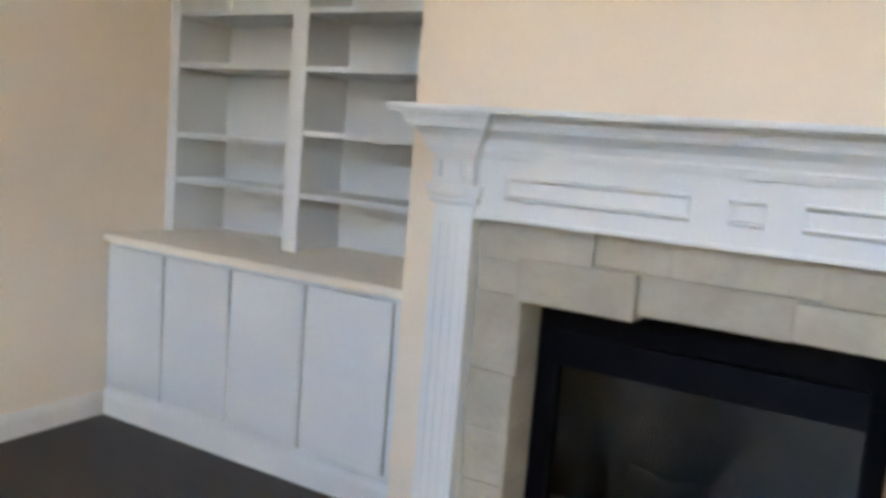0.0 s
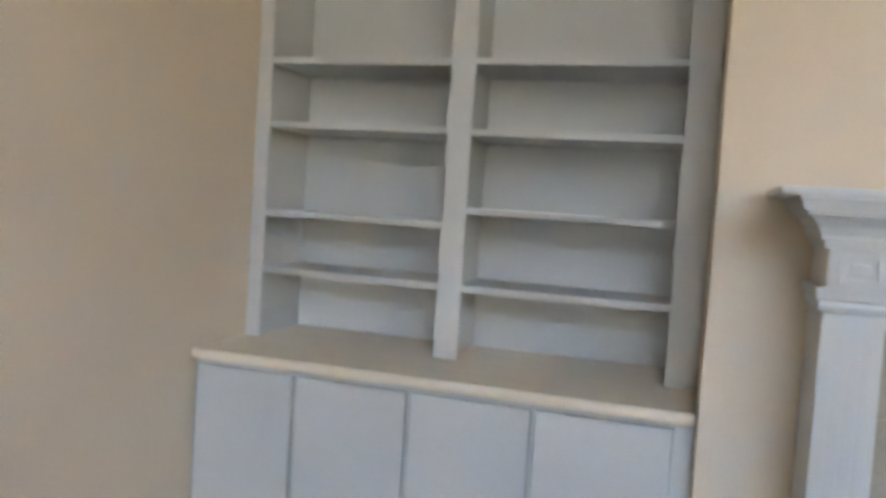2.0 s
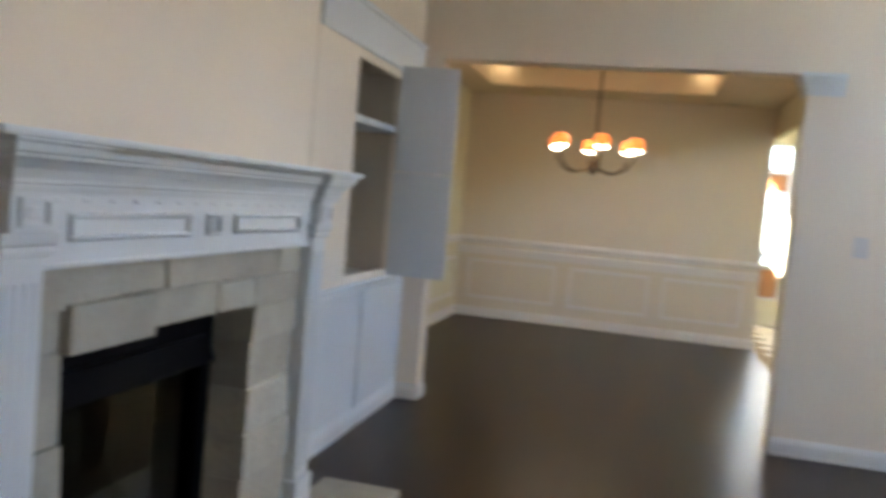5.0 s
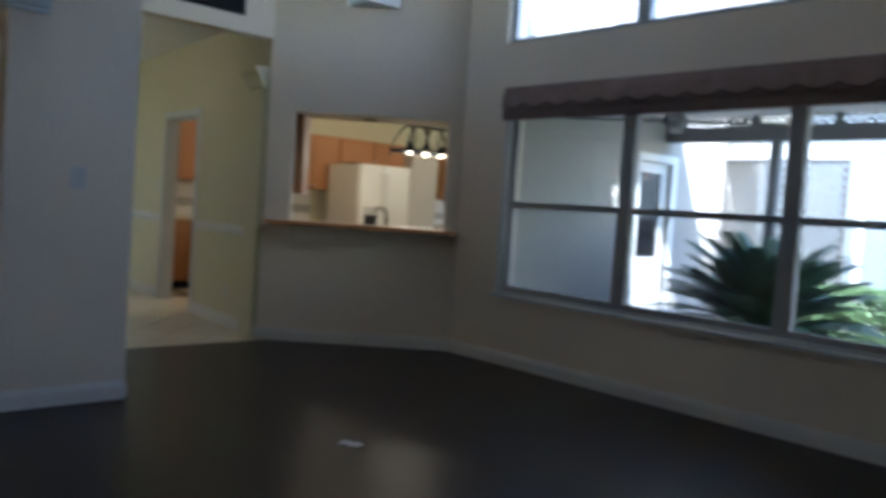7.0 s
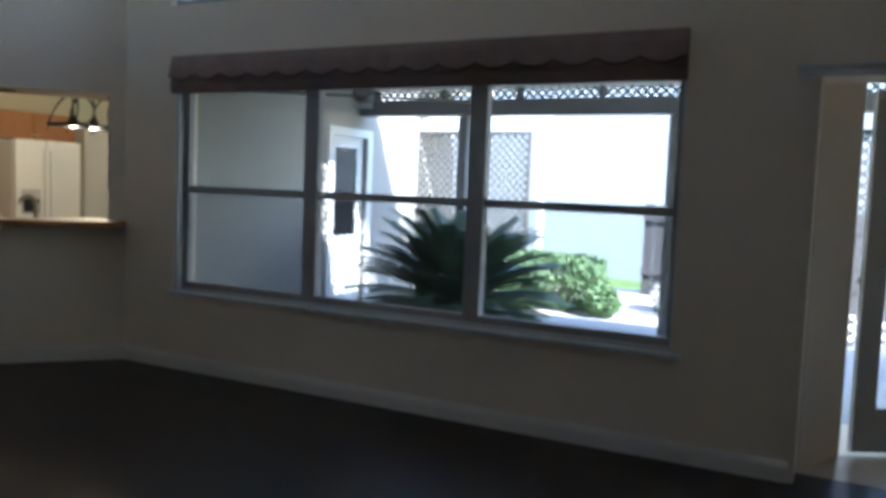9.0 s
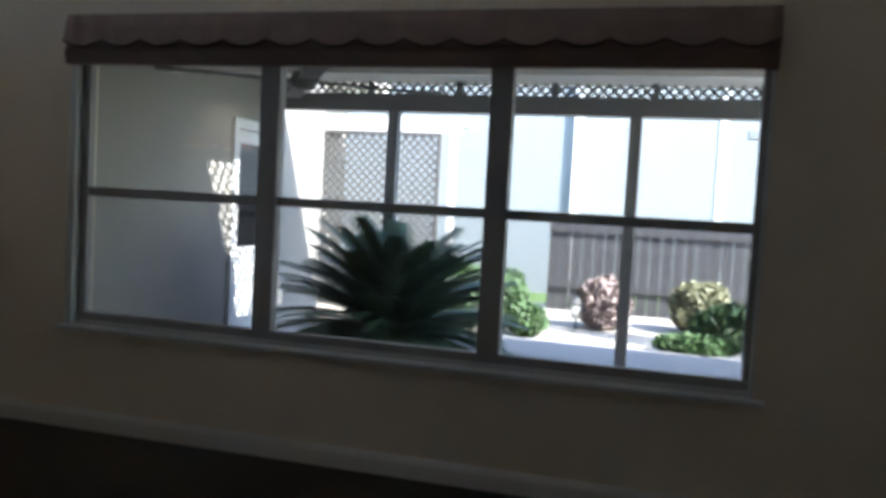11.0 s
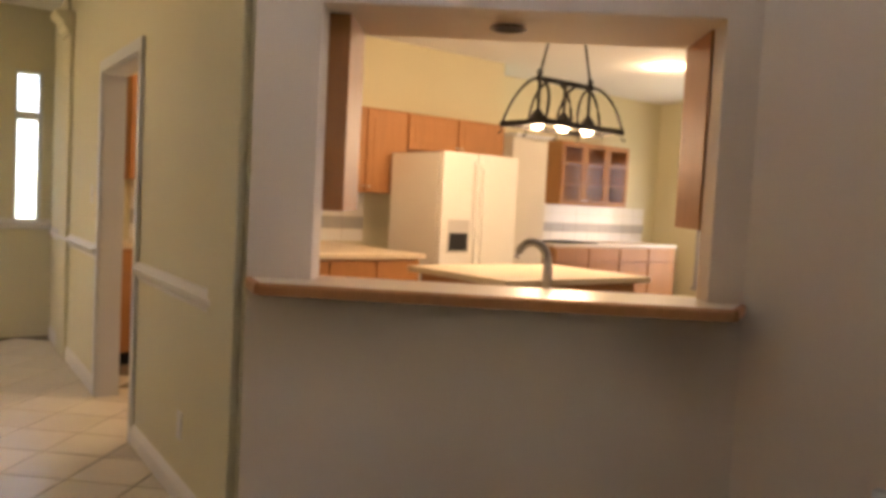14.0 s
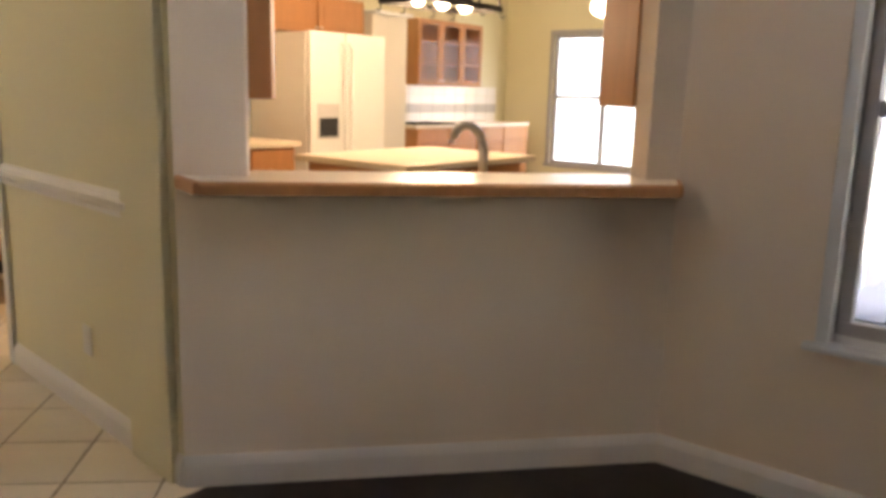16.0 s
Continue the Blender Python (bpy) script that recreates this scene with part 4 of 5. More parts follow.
fr = thing("refrigerator", "off-white side-by-side refrigerator with an ice dispenser", "refrigerator", pose(7.56, -7.70, 0, 0, 0, TO_ROOM))
bx("body", (0, 0.91, 0.06, 0.80, 0.02, 1.79), FRIDGE, fr, 0.01)
for x0, x1 in ((0.004, 0.40), (0.408, 0.906)):
    bx("door", (x0, x1, 0.0, 0.055, 0.10, 1.80), FRIDGE, fr, 0.014)
for x in (0.365, 0.445):
    part("handle", tube(bmesh.new(), [(x, 0.0, 0.62), (x, -0.045, 0.68), (x, -0.055, 1.1), (x, -0.045, 1.66), (x, 0.0, 1.72)], 0.014, 8), FRIDGE, fr, smooth=True)
bx("dispenser", (0.08, 0.33, -0.006, -0.001, 0.90, 1.20), PLASTIC, fr, 0.004)
bx("dispenser_recess", (0.10, 0.31, -0.012, -0.0065, 0.92, 1.08), DARK, fr)
bx("grille", (0.01, 0.90, 0.01, 0.06, 0.02, 0.095), DARK, fr)

isl = thing("kitchen_island", "oak kitchen island with drawers and doors", "island")
bx("carcass", (5.42, 6.24, -7.70, -6.52, 0.0, 0.88), OAK, isl, 0.003)
for y0, y1 in ((-7.66, -7.12), (-7.10, -6.56)):
    bx("drawer", (5.40, 5.419, y0, y1, 0.70, 0.86), OAK, isl, 0.004)
    bx("door", (5.40, 5.419, y0, y1, 0.12, 0.685), OAK, isl, 0.004)
tagged(bx("island_top", (5.35, 6.31, -7.78, -6.45, 0.88, 0.92), LAMINATE, None, 0.008), "cream laminate top on the kitchen island", "countertop")

# pot-rack style pendant over the island
PC = (6.05, -7.58)
pend = thing("pendant_light", "black wrought iron hooped pendant light with three lit bulbs", "pendant light", pose(PC[0], PC[1], 0))
L, Wd, Z0, Z1 = 0.40, 0.21, 1.90, 2.24
bm = bmesh.new()
for a, b in (((-Wd, -L), (Wd, -L)), ((Wd, -L), (Wd, L)), ((Wd, L), (-Wd, L)), ((-Wd, L), (-Wd, -L))):
    box(bm, min(a[0], b[0]) - 0.012, max(a[0], b[0]) + 0.012, min(a[1], b[1]) - 0.012, max(a[1], b[1]) + 0.012, Z0, Z0 + 0.04)
part("lower_frame", bm, IRON, pend)
bx("ridge_bar", (-0.016, 0.016, -L * 0.72, L * 0.72, Z1 - 0.016, Z1 + 0.016), IRON, pend)
for y in (-L, -L * 0.36, L * 0.36, L):
    yt = max(-L * 0.72, min(L * 0.72, y))
    pts = [(-Wd * math.cos(a), y + (yt - y) * math.sin(a), Z0 + 0.02 + (Z1 - Z0 - 0.02) * math.sin(a)) for a in np.linspace(0, math.pi, 19)]
    part("hoop", tube(bmesh.new(), pts, 0.011, 6), IRON, pend, smooth=True)
for y in (-L * 0.66, L * 0.66):
    part("chain", tube(bmesh.new(), [(0, y, Z1 + 0.02), (0, y * 0.3, 2.92)], 0.009, 6), IRON, pend)
    part("ring", lathe(bmesh.new(), [(0.022, -0.008), (0.03, 0.0), (0.022, 0.008), (0.014, 0.0), (0.022, -0.008)]), IRON, pend).matrix_basis = pose(0, y, Z1 + 0.04, 0, 90, 0)
for y in (-0.26, 0.0, 0.26):
    part("socket", tube(bmesh.new(), [(0, y, Z1 - 0.01), (0, y, Z0 + 0.13)], 0.012, 8), IRON, pend)
    sh = part("bulb_shade", lathe(bmesh.new(), [(0.016, Z0 + 0.13), (0.055, Z0 + 0.08), (0.065, Z0 + 0.03)], 0, y), IRON, pend, smooth=True)
    part("bulb", lathe(bmesh.new(), [(0.0, Z0 + 0.10), (0.03, Z0 + 0.08), (0.052, Z0 + 0.03), (0.03, Z0 - 0.005), (0.0, Z0 - 0.012)], 0, y, 14), HOT, sh, smooth=True)
    lamp("pendant_bulb", "POINT", pose(PC[0], PC[1] + y, Z0 - 0.08), KL, (1.0, 0.80, 0.52), r=0.05)
for sx in (-1, 1):
    for sy in (-1, -0.4, 0.4, 1):
        part("hook", tube(bmesh.new(), [(sx * Wd, sy * L, Z0 + 0.005), (sx * Wd, sy * L, Z0 - 0.03), (sx * (Wd + 0.02), sy * L, Z0 - 0.045), (sx * (Wd + 0.035), sy * L, Z0 - 0.03)], 0.006, 6), IRON, pend)
for x, y in ((6.9, -8.25), (7.0, -6.4), (7.4, -10.6), (5.6, -9.6)):
    can_light(pose(x, y, 2.93), True, "lit recessed ceiling light in the kitchen")
    lamp("can_lamp", "POINT", pose(x, y, 2.80), KL * 1.13, (1.0, 0.80, 0.52), r=0.06)
lamp("under_cabinet_lamp", "AREA", look((KX - 0.2, -11.5, 1.40), (KX - 0.2, -11.5, 0.9)), KL * 0.45, (1.0, 0.88, 0.66), w=0.15, h=1.2)
# ceiling fan lamp in the breakfast corner and its window
kf = thing("ceiling_fan", "white ceiling fan with a lit globe in the breakfast corner", "ceiling fan", pose(7.0, -11.6, 0))
part("downrod", tube(bmesh.new(), [(0, 0, 2.93), (0, 0, 2.55)], 0.015, 8), WHITE, kf)
part("motor", lathe(bmesh.new(), [(0.0, 2.56), (0.09, 2.54), (0.11, 2.48), (0.09, 2.42), (0.0, 2.41)]), WHITE, kf, smooth=True)
part("globe", lathe(bmesh.new(), [(0.05, 2.41), (0.12, 2.36), (0.13, 2.30), (0.08, 2.23), (0.0, 2.21)]), HOT, kf, smooth=True)
for k in range(5):
    part("blade", box(bmesh.new(), 0.12, 0.66, -0.065, 0.065, 2.475, 2.485, 0.003), WHITE, kf).matrix_basis = pose(0, 0, 0, 0, 0, 72 * k + 20)
kw = thing("window_3", "bright double-hung kitchen window", "window", kind="structure")
bm = bmesh.new()
X0, X1 = KX - 2.4, KX - 0.82
for d in ((X0, X1, 0.35, 0.40), (X0, X1, 2.10, 2.15), (X0, X0 + 0.05, 0.40, 2.10), (X1 - 0.05, X1, 0.40, 2.10), (X0 + 0.76, X0 + 0.82, 0.40, 2.10)):
    box(bm, d[0], d[1], KY - 0.09, KY - 0.03, d[2], d[3], 0.003)
part("frame", bm, VINYL, kw)
for a, b in ((X0 + 0.05, X0 + 0.76), (X0 + 0.82, X1 - 0.05)):
    bx("meeting_rail", (a, b, KY - 0.08, KY - 0.04, 1.27, 1.32), VINYL, kw, 0.003)
    for c, d in ((0.40, 1.27), (1.32, 2.10)):
        bx("pane", (a, b, KY - 0.065, KY - 0.06, c, d), CLEAR, kw).visible_shadow = False
bm = bmesh.new()
for d in ((X0 - 0.06, X1 + 0.06, 2.15, 2.21), (X0 - 0.06, X0, 0.35, 2.15), (X1, X1 + 0.06, 0.35, 2.15), (X0 - 0.09, X1 + 0.09, 0.30, 0.35)):
    box(bm, d[0], d[1], KY + 0.001, KY + 0.02, d[2], d[3], 0.004)
part("casing", bm, VINYL, kw)
lamp("kitchen_window_light", "AREA", look(((X0 + X1) / 2, KY + 0.05, 1.3), ((X0 + X1) / 2, 0, 1.0)), KL * 1.2, COOL, w=1.4, h=1.6)

# ---- kitchen doorway in the hall, tall oak cabinet seen through it ----
case = thing("door_2_casing", "white door casing of the kitchen doorway", "door casing", frame_along(HALL_END, B), kind="structure")
D0, D1 = 2.31, 3.32
for nm, d in (("jamb_casing", (D0 - 0.065, D0, 0, 2.04)), ("jamb_casing", (D1, D1 + 0.065, 0, 2.04)), ("head_casing", (D0 - 0.075, D1 + 0.075, 2.04, 2.11))):
    bx(nm, (d[0], d[1], -0.02, -0.0005, d[2], d[3]), WHITE, case, 0.004)
for d in ((D0 + 0.0005, D0 + 0.012, 0, 2.028), (D1 - 0.012, D1 - 0.0005, 0, 2.028), (D0 + 0.012, D1 - 0.012, 2.028, 2.0395)):
    bx("jamb_lining", (d[0], d[1], -0.001, 0.131, d[2], d[3]), WHITE, case)
wall_cabinet("wall_cabinet", 0.88, 0.80, 0.33, 2, on_far(-5.28, 1.40, 0.335), "oak wall cabinet seen through the kitchen doorway")
base_run(pose(KX1 - 0.62, -5.10, 0, 0, 0, TO_ROOM), 0.84, 0.6, 2, "honey oak base cabinet seen through the kitchen doorway")
tagged(bx("countertop", (KX1 - 0.65, KX1 - 0.004, -5.945, -5.06, 0.88, 0.92), LAMINATE, None, 0.006), "cream laminate countertop on oak base cabinets", "countertop")

# ---- dining chandelier ----
ch = thing("chandelier", "bronze chandelier with glowing amber shades over the dining room", "chandelier", pose(5.2, -0.80, 0.05))
part("stem", tube(bmesh.new(), [(0, 0, 1.66), (0, 0, 2.92)], 0.012, 8), BRONZE, ch)
part("canopy", lathe(bmesh.new(), [(0.0, 2.86), (0.05, 2.88), (0.07, 2.919)]), BRONZE, ch, smooth=True)
part("hub", lathe(bmesh.new(), [(0.0, 1.62), (0.03, 1.64), (0.045, 1.70), (0.02, 1.76), (0.012, 1.80)]), BRONZE, ch, smooth=True)
for k in range(6):
    a = k * math.tau / 6 + 0.2
    c, s = math.cos(a), math.sin(a)
    arm = [(r * c, r * s, z) for r, z in ((0.02, 1.70), (0.10, 1.655), (0.20, 1.64), (0.30, 1.68), (0.36, 1.76), (0.37, 1.84))]
    part("arm", tube(bmesh.new(), arm, 0.009, 7), BRONZE, ch, smooth=True)
    part("shade", lathe(bmesh.new(), [(0.035, 1.842), (0.066, 1.862), (0.072, 1.90), (0.058, 1.94), (0.045, 1.955)], 0.37 * c, 0.37 * s, 16), AMBER, ch, smooth=True)
    part("bulb", lathe(bmesh.new(), [(0.0, 1.832), (0.045, 1.835), (0.056, 1.85), (0.045, 1.862), (0.0, 1.865)], 0.37 * c, 0.37 * s, 14), HOT, ch, smooth=True)
lamp("chandelier_lamp", "POINT", pose(5.2, -0.80, 2.20), DL, (1.0, 0.78, 0.52), r=0.25)
for y in (0.33, -1.73):
    lamp("tray_lamp", "POINT", pose(6.45, y, 2.80), DL * 0.045, (1.0, 0.76, 0.48), r=0.04)
lamp("hall_lamp", "POINT", pose(6.2, -3.75, 2.55), HL, (1.0, 0.94, 0.62), r=0.1)
hl = thing("hall_light", "round flush ceiling light in the hall", "ceiling light", pose(6.2, -3.75, 2.8))
part("bowl", lathe(bmesh.new(), [(0.14, 0.0), (0.14, -0.03), (0.09, -0.09), (0.0, -0.11)]), HOT, hl, smooth=True)

# ---- tall narrow windows in the entry ----
def entry_light(name, y0, y1, z0, z1, bars, solid=()):
    t = thing(name, "narrow white entry window with frosted glass", "window", kind="structure")
    cuts = [z0 + 0.03] + bars + [z1 - 0.03]
    for d in ((y0, y0 + 0.03, z0, z1), (y1 - 0.03, y1, z0, z1), (y0 + 0.03, y1 - 0.03, z0, z0 + 0.03), (y0 + 0.03, y1 - 0.03, z1 - 0.03, z1)):
        bx("frame_board", (9.63, 9.70, d[0] + 0.0005, d[1] - 0.0005, d[2] + 0.0005, d[3] - 0.0005), WHITE, t, 0.003)
    for b in bars:
        bx("bar", (9.635, 9.695, y0 + 0.03, y1 - 0.03, b - 0.035, b + 0.035), WHITE, t, 0.003)
    for k in range(len(cuts) - 1):
        lo, hi = cuts[k] + (0.035 if k else 0), cuts[k + 1] - (0.035 if k < len(cuts) - 2 else 0)
        bx("pane", (9.66, 9.67, y0 + 0.031, y1 - 0.031, lo, hi), OAK_DARK if k in solid else FROST, t)


entry_light("window_4", -3.14, -2.84, 0.35, 2.46, [0.80, 1.80, 2.10], (0, 2))
entry_light("window_5", -4.92, -4.70, 0.97, 2.28, [1.90])

# ---- patio and garden ----
tagged(bx("ground", (-400, 400, -400, 400, -0.4, -0.22), GRASS), "lawn reaching to the horizon", "ground", kind="structure")
tagged(bx("patio_slab", (-6, 3.555, -10.6, -6.04, -0.2, -0.04), CONCRETE), "grey concrete patio slab", "patio", kind="structure")
tagged(bx("garden_bed", (-6, 9.4, -14.2, -10.6, -0.2, -0.07), mat("gravel_bed", (0.40, 0.37, 0.32), 0.95, vary=0.2, scale=20, bump=0.6)), "pale gravel path and planting bed", "path", kind="structure")
roof = thing("patio_roof", "painted patio cover with beam and lattice valance", "patio cover")
# boarded cover with an added lattice-filled opening that lets sun onto the side wall
for d in ((-4.5, 1.25, -9.25, -6.04), (2.73, 3.555, -9.25, -6.04), (1.25, 2.73, -7.60, -6.04), (1.25, 2.73, -9.25, -8.50)):
    bx("deck", (*d, 2.445, 2.55), CEIL, roof)
bx("beam", (-4.5, 3.555, -9.17, -9.03, 2.17, 2.33), PATIO_PAINT, roof, 0.005)
for x in np.arange(-4.3, 3.5, 0.85):
    bx("block", (float(x), float(x) + 0.05, -9.14, -9.06, 2.33, 2.445), PATIO_PAINT, roof)


def lattice(bm, x0, x1, z0, z1, y, step=0.11, w=0.03, t=0.008):
    """Two layers of crossed slats, cut to a rectangle in the xz plane."""
    h = z1 - z0
    for layer, sgn in ((0, 1), (1, -1)):
        k = x0 - h
        while k < x1 + h:
            a, b = (k, z0), (k + h, z1)
            if sgn < 0:
                a, b = (k + h, z0), (k, z1)
            pts = []
            lo, hi = 0.0, 1.0
            dx = b[0] - a[0]
            t0, t1 = (x0 - a[0]) / dx, (x1 - a[0]) / dx
            lo, hi = max(lo, min(t0, t1)), min(hi, max(t0, t1))
            if hi - lo > 0.02:
                p, q = (a[0] + dx * lo, a[1] + h * lo), (a[0] + dx * hi, a[1] + h * hi)
                yy = y + layer * t
                o = 0.5 * w * math.sqrt(2) * 0.5
                vs = [bm.verts.new((px + ox, yy + oy, pz + oz)) for oy in (0, t) for px, pz, ox, oz in ((p[0], p[1], -o, sgn * o), (p[0], p[1], o, -sgn * o), (q[0], q[1], o, -sgn * o), (q[0], q[1], -o, sgn * o))]
                for f in ((0, 1, 2, 3), (7, 6, 5, 4), (0, 4, 5, 1), (1, 5, 6, 2), (2, 6, 7, 3), (3, 7, 4, 0)):
                    bm.faces.new([vs[i] for i in f])
            k += step
    return bm


part("lattice_valance", lattice(bmesh.new(), -4.4, 3.54, 2.335, 2.44, -9.11, 0.09, 0.025), PATIO_PAINT, roof)
# added slats across the opening, patterning the sun that falls through
bm = lattice(bmesh.new(), 1.25, 2.73, 7.60, 8.50, 0.0, 0.125, 0.022)
bmesh.ops.transform(bm, matrix=Matrix(((1, 0, 0, 0), (0, 0, -1, 0), (0, 1, 0, 2.46), (0, 0, 0, 1))), verts=bm.verts)
part("sun_gap_lattice", bm, PATIO_PAINT, roof)
# added board that hides the opening from indoors
bx("gap_hiding_board", (-4.5, 3.555, -7.575, -7.525, 2.255, 2.444), CEIL, roof, 0.004)
for x in (2.28, 0.12, -2.2):
    bx("post", (x - 0.05, x + 0.05, -9.15, -9.05, -0.04, 2.17), PATIO_PAINT, roof, 0.005)



def screen(name, x0, x1, y, z0, z1, label, mtl, rz=0.0, m=None):
    t = thing(name, label, "lattice screen", m or pose(x0, y, 0, 0, 0, rz), "garden lattice screens")
    w = x1 - x0
    for d in ((0, 0.05, z0, z1), (w - 0.05, w, z0, z1), (0.05, w - 0.05, z0, z0 + 0.05), (0.05, w - 0.05, z1 - 0.05, z1)):
        bx("frame_board", (d[0], d[1], -0.02, 0.03, d[2], d[3]), mtl, t, 0.003)
    part("slats", lattice(bmesh.new(), 0.05, w - 0.05, z0 + 0.05, z1 - 0.05, 0.0, 0.115), mtl, t)
    return t


screen("lattice_screen", 2.66, 4.47, -12.0, -0.1, 2.25, "tall grey lattice screen by the house wall", LATTICE)
screen("lattice_screen", -2.6, -1.03, -10.6, -0.1, 2.15, "dark lattice screen with posts at the patio edge", LATTICE)
ARBOR = [o for o in scene.objects if o.name.startswith("lattice_screen")][-1]
bx("cap_beam", (-0.14, 1.70, -0.06, 0.07, 2.152, 2.24), HOUSE_WALL, ARBOR, 0.006)
bx("post", (-0.09, -0.005, -0.03, 0.05, -0.1, 2.15), PATIO_PAINT, ARBOR, 0.004)
porch = thing("side_porch_roof", "white fascia and roof edge over the side gate", "roof edge")
bx("fascia", (2.45, 4.48, -12.2, -12.1, 2.26, 2.46), WHITE, porch, 0.004)
bx("soffit_board", (2.45, 4.48, -13.0, -12.2, 2.40, 2.46), WHITE, porch)
bx("downspout", (2.47, 2.55, -12.09, -12.02, -0.07, 2.26), WHITE, porch, 0.01)
pdr = thing("door_4", "pale side door with glass in the stucco wall", "door", kind="structure")
def yz_ring(y0, y1, z0, z1, w, x0, x1):
    bm = ring(bmesh.new(), y0, y1, z0, z1, w, x0, x1)
    bmesh.ops.transform(bm, matrix=Matrix(((0, 1, 0, 0), (1, 0, 0, 0), (0, 0, 1, 0), (0, 0, 0, 1))), verts=bm.verts)
    return bm


part("leaf", yz_ring(-9.198, -8.542, 0.05, 1.928, 0.12, PX + 0.04, PX + 0.08), WHITE, pdr)
bx("kick_panel", (PX + 0.045, PX + 0.075, -9.078, -8.662, 0.17, 0.85), WHITE, pdr)
bx("pane", (PX + 0.055, PX + 0.065, -9.078, -8.662, 0.85, 1.81), FIREGLASS, pdr)
part("casing", yz_ring(-9.29, -8.45, -0.03, 2.02, 0.09, PX - 0.03, PX - 0.001), WHITE, pdr)
bx("step", (PX - 0.34, PX - 0.031, -9.4, -8.35, -0.04, 0.05), CONCRETE, pdr, 0.01)

fan = thing("patio_ceiling_fan", "grey outdoor ceiling fan with long blades under the patio cover", "ceiling fan", pose(2.20, -7.05, 0))
part("downrod", tube(bmesh.new(), [(0, 0, 2.444), (0, 0, 2.16)], 0.014, 8), PATIO_PAINT, fan)
part("motor", lathe(bmesh.new(), [(0.0, 2.19), (0.08, 2.18), (0.10, 2.13), (0.07, 2.07), (0.0, 2.06)]), PATIO_PAINT, fan, smooth=True)
for k in range(4):
    part("blade", box(bmesh.new(), 0.09, 0.95, -0.065, 0.065, 2.115, 2.124, 0.003), LATTICE, fan).matrix_basis = pose(0, 0, 0, 0, 0, 90 * k + 32)

# fence and neighbouring house
fn = thing("garden_fence", "weathered grey board fence", "fence")
x = -7.0
k = 0
boards = []
while x < 1.35:
    boards.append(x)
    x += 0.156
src = box(bmesh.new(), 0, 0.147, 0, 0.02, 0, 1.40, 0.004)
first = part("board", src, FENCE, fn)
first.matrix_basis = pose(boards[0], -13.6, -0.1)
for x in boards[1:]:
    o = first.copy()
    scene.collection.objects.link(o)
    o.matrix_basis = pose(x, -13.6 + rng.uniform(-0.006, 0.006), -0.1 + rng.uniform(-0.02, 0.02))
for z in (0.25, 1.05):
    bx("rail", (-7, 1.42, -13.579, -13.54, z, z + 0.09), FENCE, fn)
nb = thing("neighbour_house", "pale two-storey neighbouring house beyond the fence", "house")
bx("wall", (1.55, 14, -21, -17.0, -0.22, 5.6), HOUSE_WALL, nb)
bx("wing_wall", (-9, 1.55, -23, -18.6, -0.22, 5.4), HOUSE_WALL, nb)
bx("corner_board", (1.42, 1.56, -17.02, -16.9, -0.22, 5.6), WHITE, nb)
bx("corner_board", (-1.2, -1.05, -18.66, -18.58, -0.22, 5.4), WHITE, nb)
part("roof", prism(bmesh.new(), [(16.6, 5.6), (16.6, 5.72), (19, 7.4), (21.4, 5.72), (21.4, 5.6)], 1.2, 14.4), ROOF, nb)
part("wing_roof", prism(bmesh.new(), [(18.2, 5.4), (18.2, 5.52), (20.8, 7.0), (23.4, 5.52), (23.4, 5.4)], -9.4, 1.5), ROOF, nb)


# ---- plants ----
def sago(x, y, scale, seed):
    r = random.Random(seed)
    t = thing("sago_palm", "large dark green sago palm with stiff feathery fronds", "palm", pose(x, y, -0.1))
    bm = tube(bmesh.new(), [(0, 0, 0), (0.02, 0, 0.15), (0, 0.02, 0.32)], 0.15, 12, 0.85)
    for v in bm.verts:
        v.co += noise.noise_vector(v.co * 12) * 0.03
    part("trunk", bm, TRUNK, t)
    nf = 150
    for k in range(nf):
        az = k * 2.39996 + r.uniform(-0.2, 0.2)
        el = radians(-6 + 92 * (k / nf) ** 0.72 + r.uniform(-6, 6))
        ln = scale * r.uniform(0.85, 1.1)
        bm = bmesh.new()
        spine = []
        p, e = Vector((0, 0, 0.30)), el
        for i in range(15):
            spine.append(p.copy())
            p = p + Vector((math.cos(az) * math.cos(e), math.sin(az) * math.cos(e), math.sin(e))) * ln / 14
            e -= radians(3.6)
        tube(bm, spine[::2], 0.009, 4, 0.4)
        side = Vector((-math.sin(az), math.cos(az), 0))
        for i in range(2, 15):
            for half in (0, 0.34, 0.67):
                if i + half > 14:
                    continue
                c = spine[i].lerp(spine[min(i + 1, 14)], half)
                d = (spine[min(i + 1, 14)] - spine[i - 1]).normalized()
                u = d.cross(side)
                ll = scale * 0.17 * math.sin(math.pi * min(1, (i + half) / 15.5)) ** 0.6 + 0.02
                for sg in (-1, 1):
                    tip = c + (side * sg * 0.86 + d * 0.45 - u * 0.16).normalized() * ll
                    wd = d * 0.017
                    a, b2, c2 = bm.verts.new(c - wd), bm.verts.new(c + wd), bm.verts.new(tip)
                    bm.faces.new((a, b2, c2))
        part("frond", bm, PALM, t)
    return t


sago(1.93, -8.35, 1.10, 3)


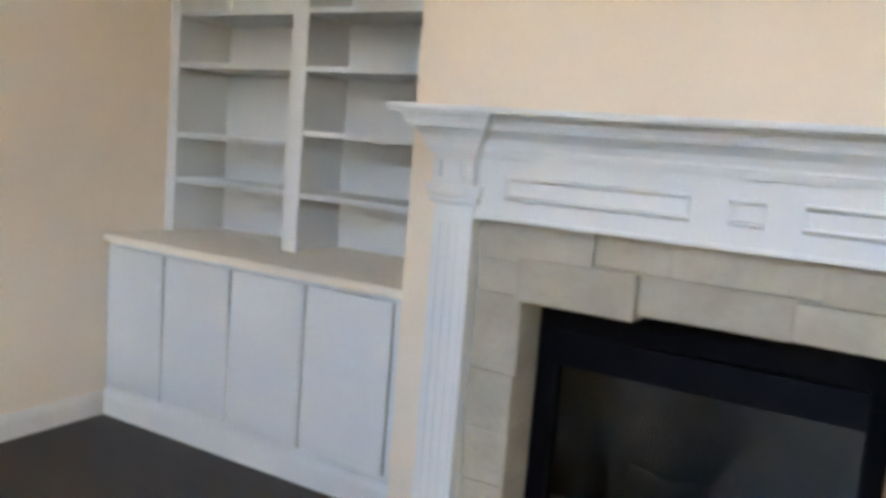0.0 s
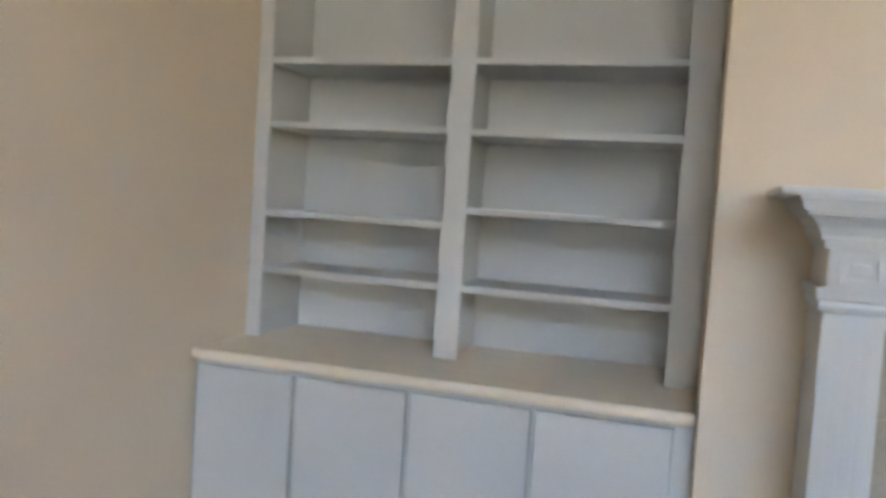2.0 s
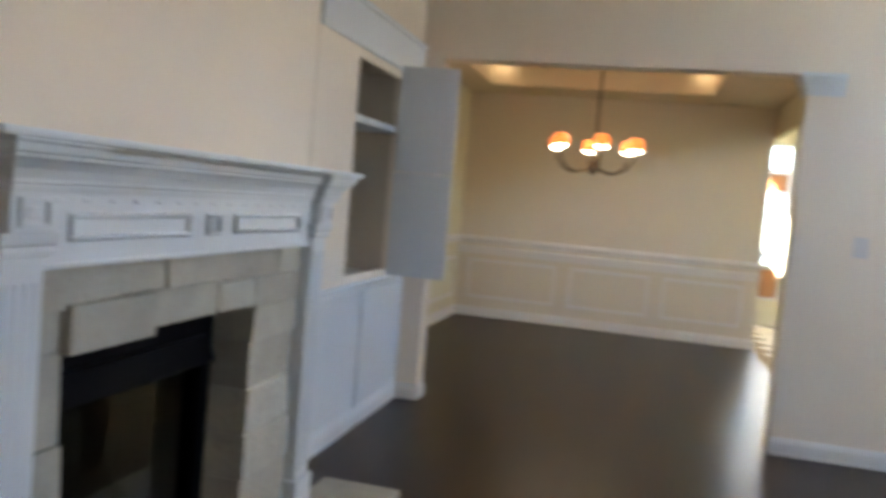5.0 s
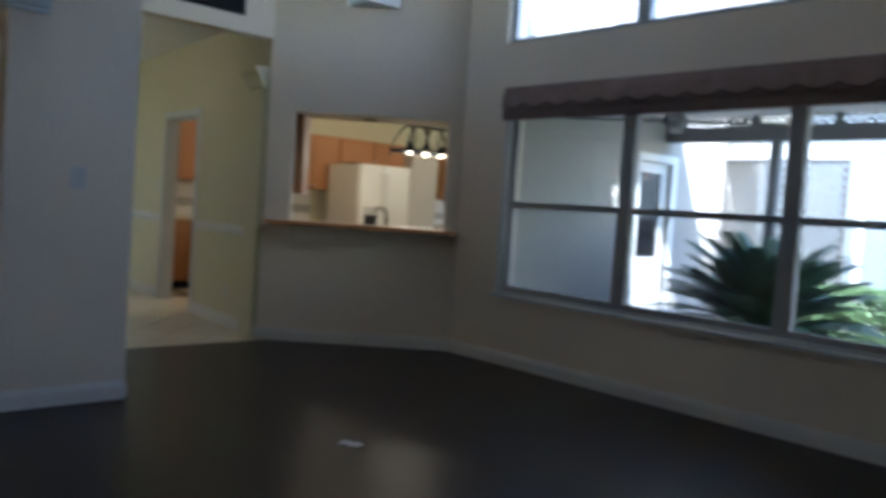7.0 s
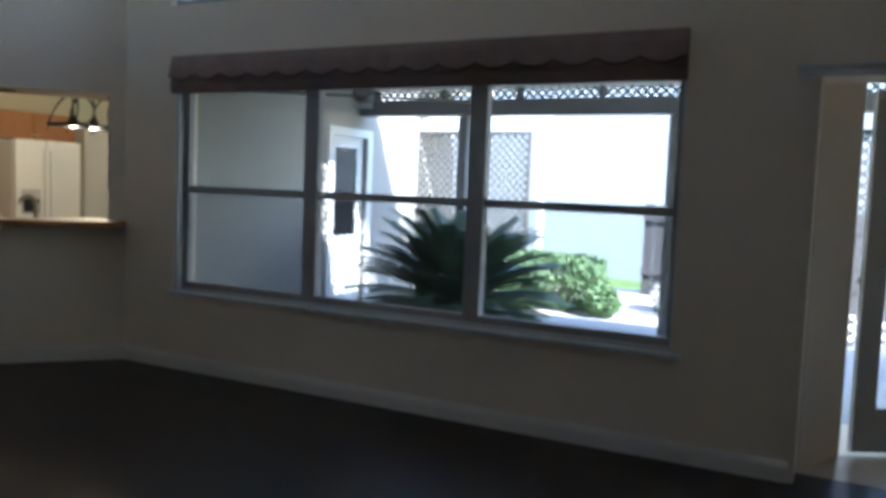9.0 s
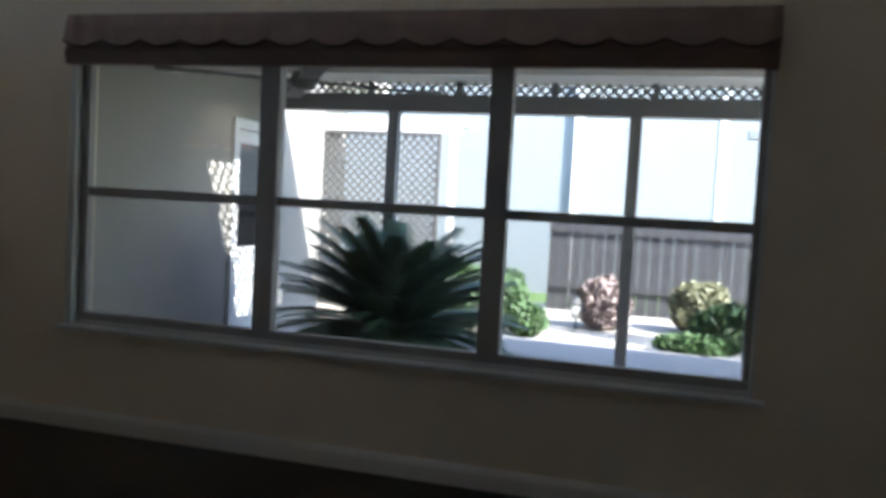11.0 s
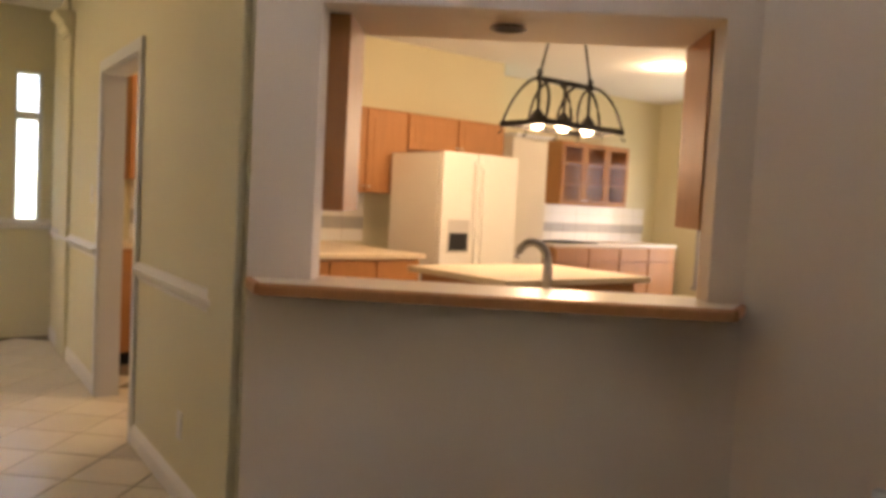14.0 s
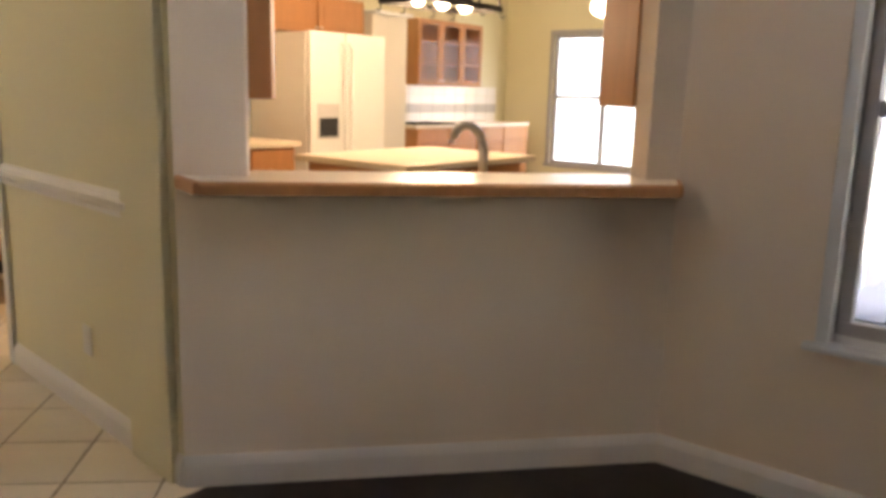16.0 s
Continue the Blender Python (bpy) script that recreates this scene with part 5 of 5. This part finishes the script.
def shrub(x, y, z, rx, ry, rz, material, label, seed, n=1700, leaf=0.045, name="shrub", boxy=2.0):
    r = random.Random(seed)
    t = thing(name, label, "shrub", pose(x, y, z), "garden shrubs")
    bm = bmesh.new()
    for k in range(5):
        a = k * 1.3
        tube(bm, [(0, 0, 0), (0.3 * rx * math.cos(a), 0.3 * ry * math.sin(a), 0.6 * rz), (0.6 * rx * math.cos(a), 0.6 * ry * math.sin(a), 1.2 * rz)], 0.018, 5, 0.4)
    part("stem", bm, TRUNK, t)
    bm = bmesh.new()
    for _ in range(n):
        d = Vector((r.gauss(0, 1), r.gauss(0, 1), r.gauss(0, 1))).normalized()
        k = (abs(d.x) ** boxy + abs(d.y) ** boxy + abs(d.z) ** boxy) ** (-1 / boxy)
        q = d * k * (0.72 + 0.33 * r.random() ** 0.5) * (1 + 0.22 * noise.noise(d * 2.3 + Vector((seed, 0, 0))))
        c = Vector((q.x * rx, q.y * ry, rz + q.z * rz))
        u = Vector((r.gauss(0, 1), r.gauss(0, 1), r.gauss(0, 1))).normalized()
        v = u.orthogonal().normalized()
        s = leaf * r.uniform(0.6, 1.3)
        bm.faces.new([bm.verts.new(c + p) for p in (-u * s, v * s * 0.5, u * s, -v * s * 0.5)])
    part("foliage", bm, material, t)
    return t


shrub(2.06, -11.4, -0.07, 0.62, 0.42, 0.335, LEAF, "bright green clipped box hedge in the sun", 11, 7500, 0.035, "hedge", 8.0)
shrub(0.50, -12.0, -0.07, 0.30, 0.29, 0.31, PINKLEAF, "round pinkish shrub before the fence", 12, 2600)
shrub(-0.64, -12.3, -0.07, 0.35, 0.33, 0.32, LEAF_DARK, "round olive green shrub before the fence", 13, 2600)
shrub(-0.95, -11.35, -0.07, 0.42, 0.30, 0.24, LEAF, "low spreading green shrub on the path", 14, 2200)
shrub(1.25, -10.95, -0.07, 0.22, 0.22, 0.18, LEAF, "small green plant by the path", 15, 900)
shrub(-0.55, -10.75, -0.07, 0.40, 0.2, 0.1, LEAF, "low green ground plant at the patio edge", 16, 1200)

lant = thing("garden_lantern", "small white solar garden lantern beside the path", "garden lantern", pose(0.80, -11.85, -0.07))
part("stake", tube(bmesh.new(), [(0, 0, 0), (0, 0, 0.12)], 0.012, 8), BLACK, lant)
part("body", lathe(bmesh.new(), [(0.0, 0.11), (0.06, 0.12), (0.085, 0.30), (0.0, 0.30)], sides=12), FRIDGE, lant, smooth=True)
part("cap", lathe(bmesh.new(), [(0.10, 0.295), (0.10, 0.31), (0.02, 0.39), (0.0, 0.40)], sides=12), PATIO_PAINT, lant, smooth=True)

# ---- hall floor tiles, laid on the diagonal ----
bed = [o for o in scene.objects if o.name == "tile_bed"][0]
T = 0.33
tile_mesh = None
g = 0.005
c45 = math.sqrt(0.5)
count = 0
for i in range(-40, 60):
    for j in range(-40, 60):
        cx, cy = 4.7 + (i - j) * T * c45, -3.8 + (i + j) * T * c45
        if not (4.4 < cx < 9.4 and (-4.75 if cx < 5.9 else -5.2) < cy < -2.75):
            continue
        if tile_mesh is None:
            o = part("tile", box(bmesh.new(), -T / 2 + g, T / 2 - g, -T / 2 + g, T / 2 - g, -0.006, 0.0, 0.0015), TILE, bed)
            tile_mesh = o.data
        else:
            o = new("tile", tile_mesh)
            o.parent = bed
        o.matrix_basis = pose(cx, cy, -0.002, 0, 0, 45)
        count += 1

# ---- small things ----
scrap = thing("paper_scrap", "small white scrap of paper on the dark floor", "paper", pose(1.69, -3.47, 0.0, 0, 0, 25))
bm = bmesh.new()
pts = [[bm.verts.new((x * 0.06, y * 0.035, 0.002 + 0.006 * abs(math.sin(x * 2.2 + y)))) for y in (-1, 0, 1)] for x in (-1, -0.4, 0.3, 1)]
for a, b in zip(pts, pts[1:]):
    for k in range(2):
        bm.faces.new((a[k], a[k + 1], b[k + 1], b[k]))
bmesh.ops.solidify(bm, geom=bm.faces[:], thickness=0.0008)
part("sheet", bm, mat("white_paper", (0.8, 0.8, 0.78), 0.8), scrap)
ol = thing("wall_outlet", "white electrical outlet low on the hall wall", "outlet", frame_along(hall_at(0.80), hall_at(0)))
bx("plate", (0, 0.075, -0.007, -0.0005, 0.27, 0.39), PLASTIC, ol, 0.002)
for z in (0.295, 0.345):
    bx("socket", (0.02, 0.055, -0.010, -0.007, z, z + 0.025), PLASTIC, ol, 0.002)
hs = thing("light_switch", "small white light switch plate on the hall wall", "switch", frame_along(hall_at(3.05), hall_at(0)))
bx("plate", (0, 0.075, -0.006, -0.0005, 1.22, 1.34), PLASTIC, hs, 0.002)
bx("toggle", (0.033, 0.043, -0.016, -0.006, 1.27, 1.29), PLASTIC, hs, 0.002)
